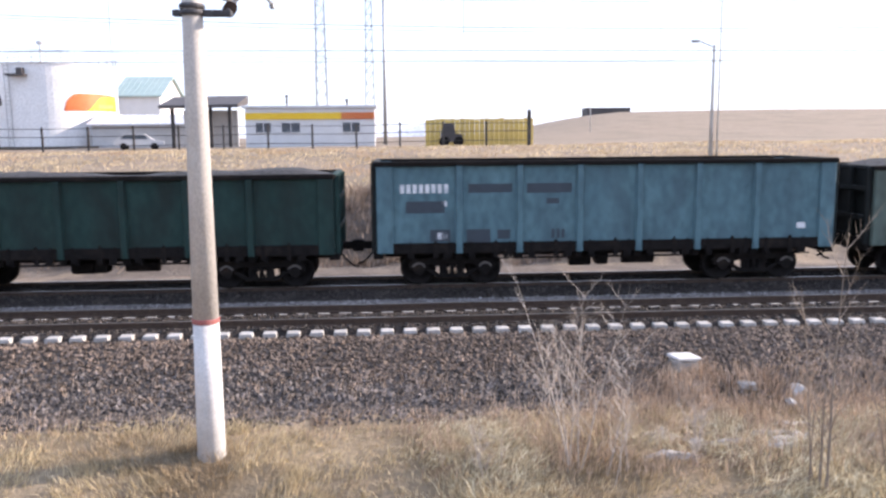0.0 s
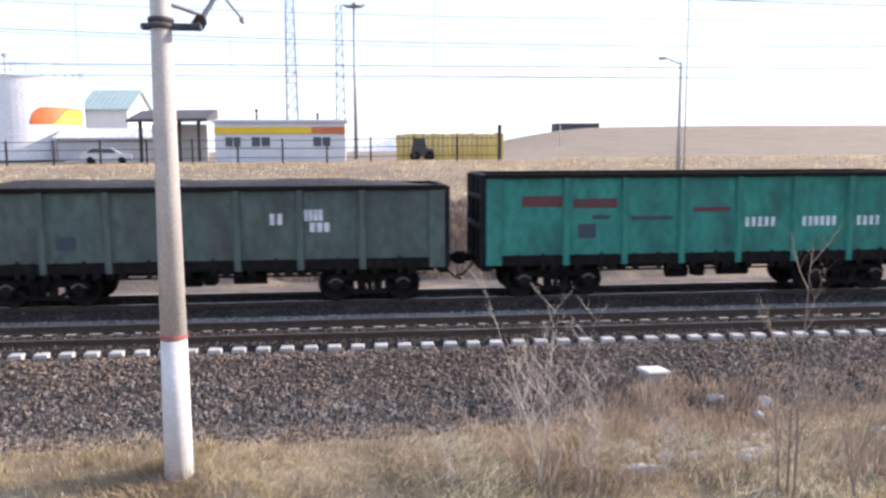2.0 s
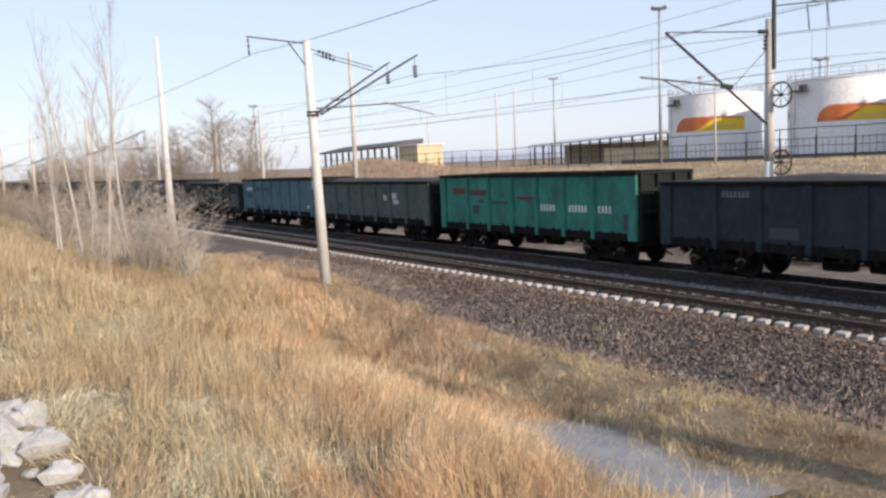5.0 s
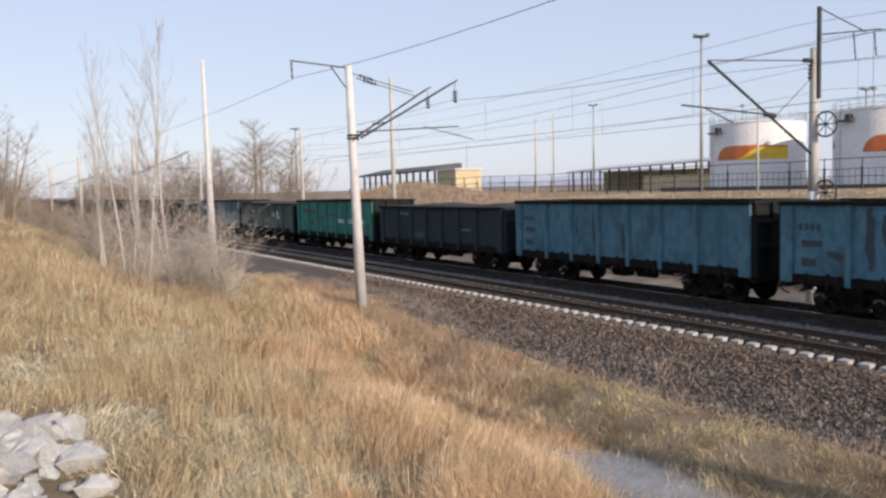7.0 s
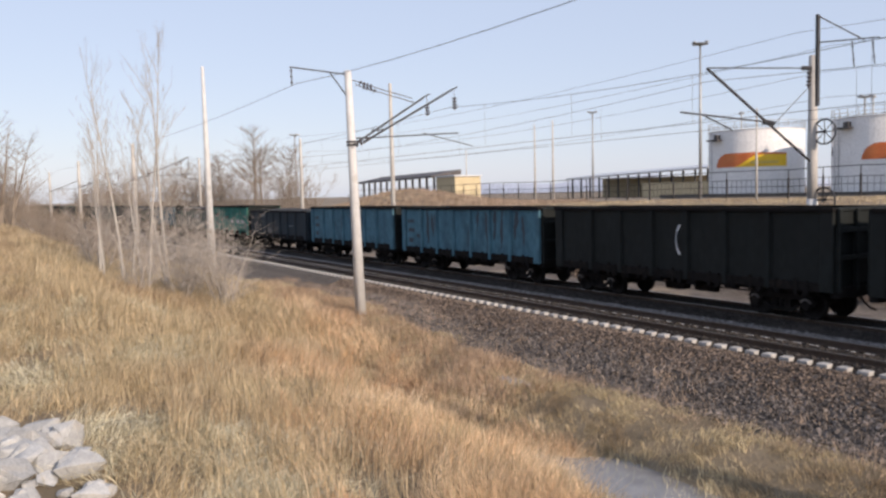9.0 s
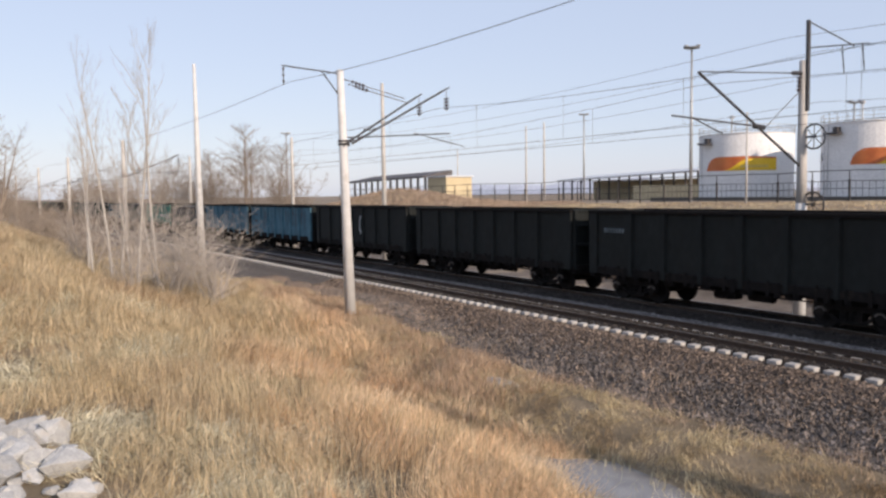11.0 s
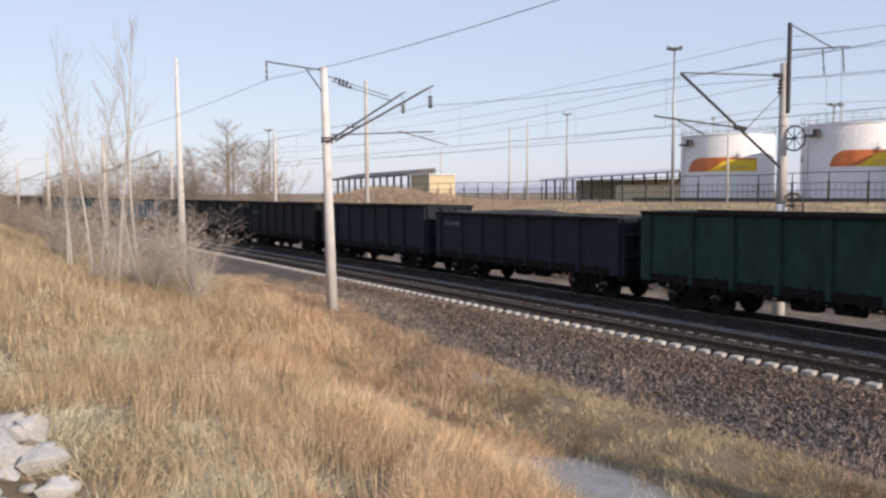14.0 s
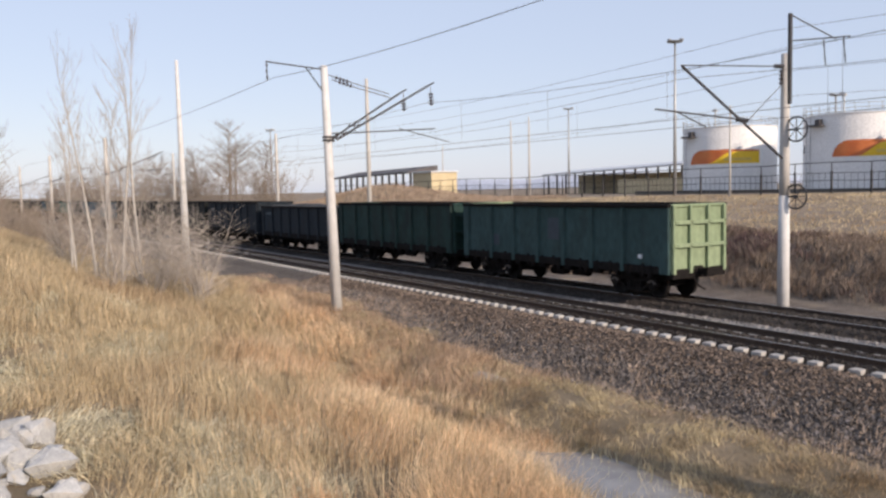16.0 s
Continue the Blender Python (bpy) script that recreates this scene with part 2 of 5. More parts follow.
# ---- building blocks ----
class Geo:
    """Collects vertices and faces of one mesh."""

    def __init__(self):
        self.v, self.f = [], []

    def add(self, vs, fs):
        o = len(self.v)
        self.v += [tuple(p) for p in vs]
        self.f += [tuple(i + o for i in q) for q in fs]
        return self

    def box(self, x0, y0, z0, x1, y1, z1, bev=0.0):
        if bev <= 0:
            return self.add([(x, y, z) for z in (z0, z1) for y in (y0, y1) for x in (x0, x1)],
                            [(0, 2, 3, 1), (4, 5, 7, 6), (0, 1, 5, 4), (2, 6, 7, 3), (0, 4, 6, 2), (1, 3, 7, 5)])
        b = bev
        ring = lambda k: [(x0 + k, y0, 0), (x1 - k, y0, 0), (x1, y0 + k, 0), (x1, y1 - k, 0), (x1 - k, y1, 0), (x0 + k, y1, 0), (x0, y1 - k, 0), (x0, y0 + k, 0)]
        vs = []
        for z, ins in ((z0, b), (z0 + b, 0), (z1 - b, 0), (z1, b)):
            for (x, y, _) in ring(b):
                cx, cy = (x0 + x1) / 2, (y0 + y1) / 2
                vs.append((x - math.copysign(ins, x - cx), y - math.copysign(ins, y - cy), z))
        fs = [tuple(range(7, -1, -1)), tuple(range(24, 32))]
        for r in range(3):
            for i in range(8):
                j = (i + 1) % 8
                fs.append((r * 8 + i, r * 8 + j, r * 8 + 8 + j, r * 8 + 8 + i))
        return self.add(vs, fs)

    def tube(self, p0, p1, r0, r1=None, n=8, caps=True):
        r1 = r0 if r1 is None else r1
        p0, p1 = Vector(p0), Vector(p1)
        d = (p1 - p0).normalized()
        u = d.orthogonal().normalized()
        w = d.cross(u)
        vs = []
        for p, r in ((p0, r0), (p1, r1)):
            for i in range(n):
                a = 2 * math.pi * i / n
                vs.append(p + u * (r * math.cos(a)) + w * (r * math.sin(a)))
        fs = [(i, (i + 1) % n, n + (i + 1) % n, n + i) for i in range(n)]
        if caps:
            fs += [tuple(range(n - 1, -1, -1)), tuple(range(n, 2 * n))]
        return self.add(vs, fs)

    def beam(self, p0, p1, w, h):
        """A square bar between two points."""
        p0, p1 = Vector(p0), Vector(p1)
        d = (p1 - p0).normalized()
        u = (Vector((0, 0, 1)).cross(d) if abs(d.z) < 0.95 else Vector((1, 0, 0))).normalized()
        t = d.cross(u)
        vs = [p + u * a * w / 2 + t * b * h / 2 for p in (p0, p1) for a, b in ((-1, -1), (1, -1), (1, 1), (-1, 1))]
        return self.add(vs, [(3, 2, 1, 0), (4, 5, 6, 7), (0, 1, 5, 4), (1, 2, 6, 5), (2, 3, 7, 6), (3, 0, 4, 7)])

    def chain(self, pts, radii, n=6):
        """One bent tapering tube through the points."""
        pts = [Vector(q) for q in pts]
        vs = []
        for i, q in enumerate(pts):
            d = (pts[min(i + 1, len(pts) - 1)] - pts[max(i - 1, 0)]).normalized()
            u = (Vector((0, 1, 0)) if abs(d.y) < 0.8 else Vector((1, 0, 0))).cross(d).normalized()
            w = d.cross(u)
            r = radii[i] if hasattr(radii, "__len__") else radii
            for k in range(n):
                a = 2 * math.pi * k / n
                vs.append(q + u * (r * math.cos(a)) + w * (r * math.sin(a)))
        fs = [(j * n + k, j * n + (k + 1) % n, j * n + n + (k + 1) % n, j * n + n + k) for j in range(len(pts) - 1) for k in range(n)]
        return self.add(vs, fs)

    def turned(self, profile, n=16, axis="z", at=(0, 0, 0)):
        """A body of revolution from (radius, height) pairs."""
        vs = []
        for r, h in profile:
            for i in range(n):
                a = 2 * math.pi * i / n
                c, s = r * math.cos(a), r * math.sin(a)
                p = (c, s, h) if axis == "z" else (c, h, s)
                vs.append((p[0] + at[0], p[1] + at[1], p[2] + at[2]))
        fs = []
        for k in range(len(profile) - 1):
            for i in range(n):
                j = (i + 1) % n
                fs.append((k * n + i, k * n + j, k * n + n + j, k * n + n + i))
        fs += [tuple(range(n - 1, -1, -1)), tuple(range((len(profile) - 1) * n, len(profile) * n))]
        return self.add(vs, fs)

    def slab(self, outline, y0, y1):
        """An outline of (x, z) points, extruded along y."""
        n = len(outline)
        vs = [(x, y0, z) for x, z in outline] + [(x, y1, z) for x, z in outline]
        fs = [(i, (i + 1) % n, n + (i + 1) % n, n + i) for i in range(n)] + [tuple(range(n - 1, -1, -1)), tuple(range(n, 2 * n))]
        return self.add(vs, fs)

    def mesh(self, name, material, smooth=False):
        me = bpy.data.meshes.new(name)
        me.from_pydata(self.v, [], self.f)
        me.materials.append(material)
        if smooth:
            for p in me.polygons:
                p.use_smooth = True
        bm = bmesh.new()
        bm.from_mesh(me)
        bmesh.ops.recalc_face_normals(bm, faces=bm.faces)
        bm.to_mesh(me)
        bm.free()
        return me


def big_mesh(name, verts, faces, material, smooth=False):
    """A mesh from numpy arrays; all faces have the same number of corners."""
    me = bpy.data.meshes.new(name)
    verts, faces = np.asarray(verts, np.float32), np.asarray(faces, np.int32)
    k = faces.shape[1]
    me.vertices.add(len(verts))
    me.vertices.foreach_set("co", verts.ravel())
    me.loops.add(faces.size)
    me.loops.foreach_set("vertex_index", faces.ravel())
    me.polygons.add(len(faces))
    me.polygons.foreach_set("loop_start", np.arange(0, faces.size, k, dtype=np.int32))
    me.polygons.foreach_set("use_smooth", np.full(len(faces), smooth))
    me.update(calc_edges=True)
    me.validate()
    me.materials.append(material)
    return me


def part(name, data, material, parent, label="", m=None, smooth=False):
    """Links a Geo or a mesh as one mesh object under a thing or a part."""
    me = data.mesh(name, material, smooth) if isinstance(data, Geo) else data
    ob = new(name, me)
    ob.parent = parent
    if m is not None:
        ob.matrix_basis = m
    return tagged(ob, label)


def thing(name, at, label, category, group="", kind=""):
    ob = new(name)
    ob.matrix_basis = at if isinstance(at, Matrix) else pose(*at)
    return tagged(ob, label, category, group, kind)


def sstep(a, b, v):
    t = np.clip((v - a) / (b - a), 0, 1)
    return t * t * (3 - 2 * t)


def wavy(x, y, k, seed):
    """Cheap smooth noise for arrays, about -1 to 1."""
    r = np.random.RandomState(seed)
    out = 0
    for i in range(7):
        a, ph, f = r.uniform(0, 6.28), r.uniform(0, 6.28), k * (0.6 + 0.35 * i)
        out = out + np.sin((x * np.cos(a) + y * np.sin(a)) * f + ph) / (1 + 0.35 * i)
    return out / 3.0


# ---- the lie of the land; z = 0 is the head of the rails ----
NEAR, FAR_TRACK = 19.2, 23.35


def ground_z(x, y):
    x, y = np.asarray(x, float), np.asarray(y, float)
    berm = -1.15 + 0.65 * sstep(-21, -31, x)
    # track bed
    bed = -0.31 + 0.12 * (1.2 * sstep(0.66, 0.58, np.abs(y - NEAR)) + 1.25 * sstep(0.80, 0.86, np.abs(y - NEAR)) * sstep(1.18, 1.10, np.abs(y - NEAR)) + 1.0 * sstep(1.6, 1.3, np.abs(y - FAR_TRACK))) + 0.06 * sstep(1.35, 1.6, np.abs(y - NEAR)) * sstep(18.5, 20, y)
    # camera side: berm, ditch, slope up to the viewpoint
    ditch = berm - 0.75 * sstep(-30, -18, x) * np.exp(-((y - 10.7) / np.where(y > 10.7, 1.65, 1.3)) ** 2)
    rise = sstep(9.8, 0.5, y) * (1.6 + 1.4 * sstep(-14, -60, x)) - 0.35 * sstep(10, 6, y) * sstep(-30, -8, x)
    r = np.hypot(x, y)
    knoll = 2.5 - 0.46 * np.maximum(r - 0.3, 0)
    south = np.maximum(ditch + rise, knoll) + 0.07 * wavy(x, y, 1.1, 3) * sstep(16, 13, y)
    z = np.where(y < 17.3, np.maximum(south, np.minimum(bed, -0.33 - 0.40 * (17.3 - y))), bed)
    # far side: shoulder, ditch, scarp, field, plateau
    shoulder = -0.30 - 0.30 * np.maximum(y - 25.0, 0)
    scarp = np.maximum(shoulder, -0.75) + 2.3 * sstep(30.2, 35.5, y + 0.8 * wavy(x, y, 0.5, 9)) + 0.25 * wavy(x, y, 1.3, 5) * sstep(29.5, 31, y) * sstep(40, 35, y)
    field = scarp + 1.75 * sstep(34, 60, y) + 0.006 * np.clip(x, -120, 40) * sstep(34, 60, y)
    mound = 2.2 * np.exp(-(((x + 95) / 13) ** 2 + ((y - 51) / 7) ** 2))
    ridge = 11.0 * sstep(0.06, 0.30, x / np.maximum(y, 1)) * sstep(90, 400, y) + 3.0 * sstep(150, 700, y) * sstep(0.2, 0.5, x / np.maximum(y, 1))
    north = field + mound + ridge + 0.10 * wavy(x, y, 0.35, 11) * sstep(36, 44, y)
    return np.where(y > 25.0, north, z)


def axis_steps(parts):
    out = []
    for a, b, st in parts:
        out += list(np.arange(a, b, st))
    return np.array(out + [parts[-1][1]])


gx = axis_steps([(-2600, -400, 110), (-400, -120, 14), (-120, -45, 2.0), (-45, 20, 0.4), (20, 60, 2.0), (60, 400, 14), (400, 2600, 110)])
gy = axis_steps([(-600, -60, 60), (-60, -8, 4), (-8, 16.8, 0.35), (16.8, 25.2, 0.12), (25.2, 40, 0.35), (40, 70, 1.2), (70, 160, 5), (160, 600, 22), (600, 3000, 120)])
X, Y = np.meshgrid(gx, gy)
Z = ground_z(X, Y)
nx, ny = len(gx), len(gy)
ii = (np.arange(ny - 1)[:, None] * nx + np.arange(nx - 1)[None, :]).ravel()
ground_faces = np.stack([ii, ii + 1, ii + nx + 1, ii + nx], 1)
ground = new("ground", big_mesh("ground", np.stack([X.ravel(), Y.ravel(), Z.ravel()], 1), ground_faces, M["ground"], True))
tagged(ground, "uneven ground of dry winter grass and bare soil", "ground", kind="structure")
ground.data.materials.append(M["ballast"])
cy = (Y.ravel()[ground_faces].mean(1))
cx = (X.ravel()[ground_faces].mean(1))
toe = 14.95 + 0.35 * wavy(cx, cy * 0, 0.9, 21) + 0.9 * sstep(1, 8, cx) - 0.8 * sstep(-20, -30, cx)
ground.data.materials.append(M["bed"])
kind_of = ((cy > toe) & (cy < 26.6)).astype(np.int32)
kind_of[(np.abs(cy - NEAR) < 1.2) | ((cy > 21.7) & (cy < 24.3))] = 2
ground.data.materials.append(M["pale_ballast"])
ground.data.materials.append(M["soil"])
kind_of[(cy > 24.3) & (cy < 28.4 + 0.3 * wavy(cx, cy, 1.0, 23))] = 3
kind_of[(cy > 28.4 + 0.3 * wavy(cx, cy, 1.0, 23)) & (cy < 35.5 + 0.8 * wavy(cx, cy, 0.7, 25))] = 4
kind_of[(cy > 20.4) & (cy < 21.7)] = 3
ground.data.materials.append(M["thatch"])
kind_of[(cy < toe) & (cx < 60) & (cx > -120)] = 5
ground.data.polygons.foreach_set("material_index", kind_of)


# ---- railway tracks ----
def rail_geo(x0, x1):
    g = Geo()
    prof = [(-0.075, -0.18), (0.075, -0.18), (0.075, -0.165), (0.012, -0.14), (0.012, -0.045), (0.037, -0.035), (0.037, -0.004), (-0.037, -0.004), (-0.037, -0.035), (-0.012, -0.045), (-0.012, -0.14), (-0.075, -0.165)]
    n = len(prof)
    g.add([(x, a, b) for x in (x0, x1) for a, b in prof], [(i, (i + 1) % n, n + (i + 1) % n, n + i) for i in range(n)])
    return g


def sleeper_mesh():
    """Concrete sleeper with raised rail seats and a lower waist."""
    g = Geo()
    prof = [(-1.35, -0.20), (-1.33, -0.185), (-0.45, -0.185), (-0.30, -0.215), (0.30, -0.215), (0.45, -0.185), (1.33, -0.185), (1.35, -0.20)]
    vs = []
    for y, z in prof:
        for x, zz in ((-0.16, -0.42), (-0.145, z - 0.012), (-0.125, z), (0.125, z), (0.145, z - 0.012), (0.16, -0.42)):
            vs.append((x, y, zz))
    fs = []
    for k in range(len(prof) - 1):
        for i in range(5):
            fs.append((k * 6 + i, k * 6 + i + 1, k * 6 + i + 7, k * 6 + i + 6))
    fs += [(5, 4, 3, 2, 1, 0), tuple(len(vs) - 6 + i for i in range(6))]
    g.add(vs, fs)
    return g


PITCH, PHASE = 0.525, -0.04
track_near = tagged(thing("track_near", (0, NEAR, 0), "railway track on pale concrete sleepers in grey ballast", "track"), kind="structure")
track_far = tagged(thing("track_far", (0, FAR_TRACK, 0), "railway track under the train on concrete sleepers", "track"), kind="structure")
for tr in (track_near, track_far):
    for s in (-0.76, 0.76):
        part("rail", rail_geo(-900, 300), M["rail"], tr, m=pose(0, s, 0))
        part("rail_head", Geo().box(-900, -0.034, -0.004, 300, 0.034, 0.0), M["rail_top"], tr, "polished steel running surface", m=pose(0, s, 0))

# ---- train: open gondola wagons ----
WAGON, V0, ACC = 13.92, 12.05, 0.05
RIBS = (-4.15, -2.49, -0.83, 0.83, 2.49, 4.15)
CACHE = {}


def cached(key, make, material, smooth=False):
    k = (key, material.name)
    if k not in CACHE:
        CACHE[k] = make().mesh(key if isinstance(key, str) else key[0], material, smooth)
    return CACHE[k]


def wall_side(top):
    g = Geo()
    prof = [(-1.41, 1.16), (-1.45, 1.16), (-1.45, top - 0.06), (-1.41, top - 0.06)]
    n = len(prof)
    g.add([(x, y, z) for x in (-6.36, 6.36) for y, z in prof], [(i, (i + 1) % n, n + (i + 1) % n, n + i) for i in range(n)] + [tuple(range(n)), tuple(range(2 * n - 1, n - 1, -1))])
    return g


def rib_geo(top):
    g = Geo()
    g.add([(x, y, z) for z in (0.98, top - 0.05) for x, y in ((-0.12, -1.44), (-0.075, -1.565), (0.075, -1.565), (0.12, -1.44))],
          [(3, 2, 1, 0), (4, 5, 6, 7), (0, 1, 5, 4), (1, 2, 6, 5), (2, 3, 7, 6), (3, 0, 4, 7)])
    return g


def corner_geo(top):
    return Geo().box(-0.22, -1.53, 0.98, 0.22, -1.40, top - 0.05, 0.02)


def end_wall(top):
    g = Geo().box(-0.03, -1.42, 1.16, 0.03, 1.42, top - 0.04)
    return g


def end_post(top):
    return Geo().box(0.03, -0.07, 1.0, 0.17, 0.07, top - 0.04, 0.015)


def end_beam():
    return Geo().box(0.03, -1.42, -0.07, 0.14, 1.42, 0.07, 0.015)


def top_rim(top):
    g = Geo()
    for s in (-1, 1):
        g.box(-6.42, s * 1.49 - 0.085, top - 0.13, 6.42, s * 1.49 + 0.085, top, 0.02)
    return g


def end_rim(top):
    return Geo().box(-0.07, -1.40, top - 0.12, 0.09, 1.40, top - 0.004, 0.02)


def sill_geo():
    g = Geo()
    for s in (-1, 1):
        g.box(-6.38, s * 1.46 - 0.06, 0.98, 6.38, s * 1.46 + 0.06, 1.26, 0.01)
        g.box(s * 6.36 - 0.14, -1.39, 0.82, s * 6.36 + 0.14, 1.39, 1.15, 0.015)
    g.box(-6.2, -0.28, 0.72, 6.2, 0.28, 1.12)
    for x in RIBS:
        g.box(x - 0.10, -1.39, 0.80, x + 0.10, 1.39, 1.12)
    g.box(-6.3, -1.38, 1.08, 6.3, 1.38, 1.14)
    return g


def hatch_geo():
    g = Geo()
    g.add([(-0.70, -0.42, 1.06), (0.70, -0.42, 1.06), (0.70, -1.34, 0.98), (-0.70, -1.34, 0.98), (-0.70, -0.42, 1.0), (0.70, -0.42, 1.0), (0.70, -1.34, 0.92), (-0.70, -1.34, 0.92)],
          [(0, 1, 2, 3), (7, 6, 5, 4), (0, 4, 5, 1), (1, 5, 6, 2), (2, 6, 7, 3), (3, 7, 4, 0)])
    for x in (-0.45, 0.45):
        g.box(x - 0.05, -1.50, 0.80, x + 0.05, -1.30, 1.02)
    for x, h in ((-0.52, 1.30), (0.18, 1.34), (0.56, 1.30)):
        g.slab([(x - 0.06, 0.86), (x + 0.06, 0.86), (x + 0.05, h - 0.08), (x, h), (x - 0.05, h - 0.08)], -1.535, -1.46)
    return g


def brake_geo():
    g = Geo()
    g.tube((-0.9, -0.55, 0.62), (-0.3, -0.55, 0.62), 0.19, n=12)
    g.tube((0.6, -0.7, 0.66), (1.5, -0.7, 0.66), 0.16, n=12)
    g.tube((-3.2, -0.45, 0.66), (3.2, -0.45, 0.66), 0.025, n=6)
    g.tube((-5.9, -1.15, 0.78), (5.9, -1.15, 0.78), 0.02, n=6)
    g.box(-0.2, -0.9, 0.5, 0.15, -0.5, 0.95, 0.03)
    return g


def side_frame():
    """Cast bogie side frame with its spring window and axle boxes."""
    g = Geo()
    arch = [(-1.22, 0.62), (-1.10, 0.76), (-0.62, 0.80), (-0.40, 0.88), (0.40, 0.88), (0.62, 0.80), (1.10, 0.76), (1.22, 0.62), (1.18, 0.46), (0.72, 0.44), (0.66, 0.62), (-0.66, 0.62), (-0.72, 0.44), (-1.18, 0.46)]
    g.slab(arch, -1.10, -0.96)
    g.slab([(-0.72, 0.46), (-0.42, 0.24), (0.42, 0.24), (0.72, 0.46), (0.62, 0.50), (0.36, 0.34), (-0.36, 0.34), (-0.62, 0.50)], -1.09, -0.97)
    for x in (-0.30, 0.30):
        g.slab([(x - 0.05, 0.32), (x + 0.05, 0.32), (x + 0.05, 0.64), (x - 0.05, 0.64)], -1.08, -0.98)
    for x in (-0.18, 0.0, 0.18):
        g.turned([(0.075, 0.34), (0.085, 0.40), (0.07, 0.46), (0.085, 0.52), (0.075, 0.60)], 8, "z", (x, -1.03, 0))
    for x in (-0.925, 0.925):
        g.turned([(0.15, -1.16), (0.17, -1.12), (0.17, -0.94)], 12, "y", (x, 0, 0.475))
    return g


def axle_cap():
    """Pale arc over an axle box, added to paint in its sun glint."""
    g = Geo()
    arc = [(0.21 * math.cos(a), 0.475 + 0.21 * math.sin(a)) for a in np.linspace(radians(25), radians(155), 8)]
    inner = [(0.16 * math.cos(a), 0.475 + 0.16 * math.sin(a)) for a in np.linspace(radians(155), radians(25), 8)]
    return g.slab(arc + inner, -1.19, -1.12)


def bolster_geo():
    g = Geo().box(-0.22, -0.95, 0.50, 0.22, 0.95, 0.78, 0.03)
    g.tube((0, 0, 0.7), (0, 0, 0.95), 0.2, n=12)
    for s in (-0.55, 0.55):
        g.box(s - 0.06, -0.9, 0.38, s + 0.06, 0.9, 0.48)
    return g


def wheelset_geo():
    g = Geo().tube((0, -0.72, 0), (0, 0.72, 0), 0.08, n=10)
    for s in (-1, 1):
        g.turned([(0.10, s * 0.70), (0.16, s * 0.72), (0.18, s * 0.77), (0.38, s * 0.785), (0.41, s * 0.82), (0.475, s * 0.825), (0.478, s * 0.73), (0.505, s * 0.715), (0.505, s * 0.69), (0.40, s * 0.69), (0.16, s * 0.70)], 20, "y")
    return g


def coupler_geo():
    g = Geo().box(0.0, -0.10, 0.95, 0.42, 0.10, 1.16, 0.02)
    g.slab([(0.38, 0.90), (0.56, 0.88), (0.58, 1.22), (0.38, 1.20)], -0.19, 0.17)
    g.box(-0.02, -0.22, 0.85, 0.06, 0.22, 1.24, 0.02)
    pts = [(0.02, -0.34, 0.92), (0.20, -0.36, 0.70), (0.38, -0.33, 0.52), (0.56, -0.30, 0.46)]
    for a, b in zip(pts, pts[1:]):
        g.tube(a, b, 0.03, n=6)
    return g


def coal_geo(top, seed):
    nu, nv = 40, 10
    u, v = np.meshgrid(np.linspace(-6.3, 6.3, nu), np.linspace(-1.39, 1.39, nv))
    edge = np.minimum(1, (1 - np.abs(v) / 1.39) * 2.2) * np.minimum(1, (1 - np.abs(u) / 6.3) * 6)
    z = top - 0.10 + edge * (0.16 + 0.14 * wavy(u, v * 0 + seed, 0.75, seed) + 0.05 * wavy(u, v, 4.0, seed + 1))
    g = Geo()
    g.add(np.stack([u.ravel(), v.ravel(), z.ravel()], 1).tolist(), [(j * nu + i, j * nu + i + 1, j * nu + nu + i + 1, j * nu + nu + i) for j in range(nv - 1) for i in range(nu - 1)])
    return g


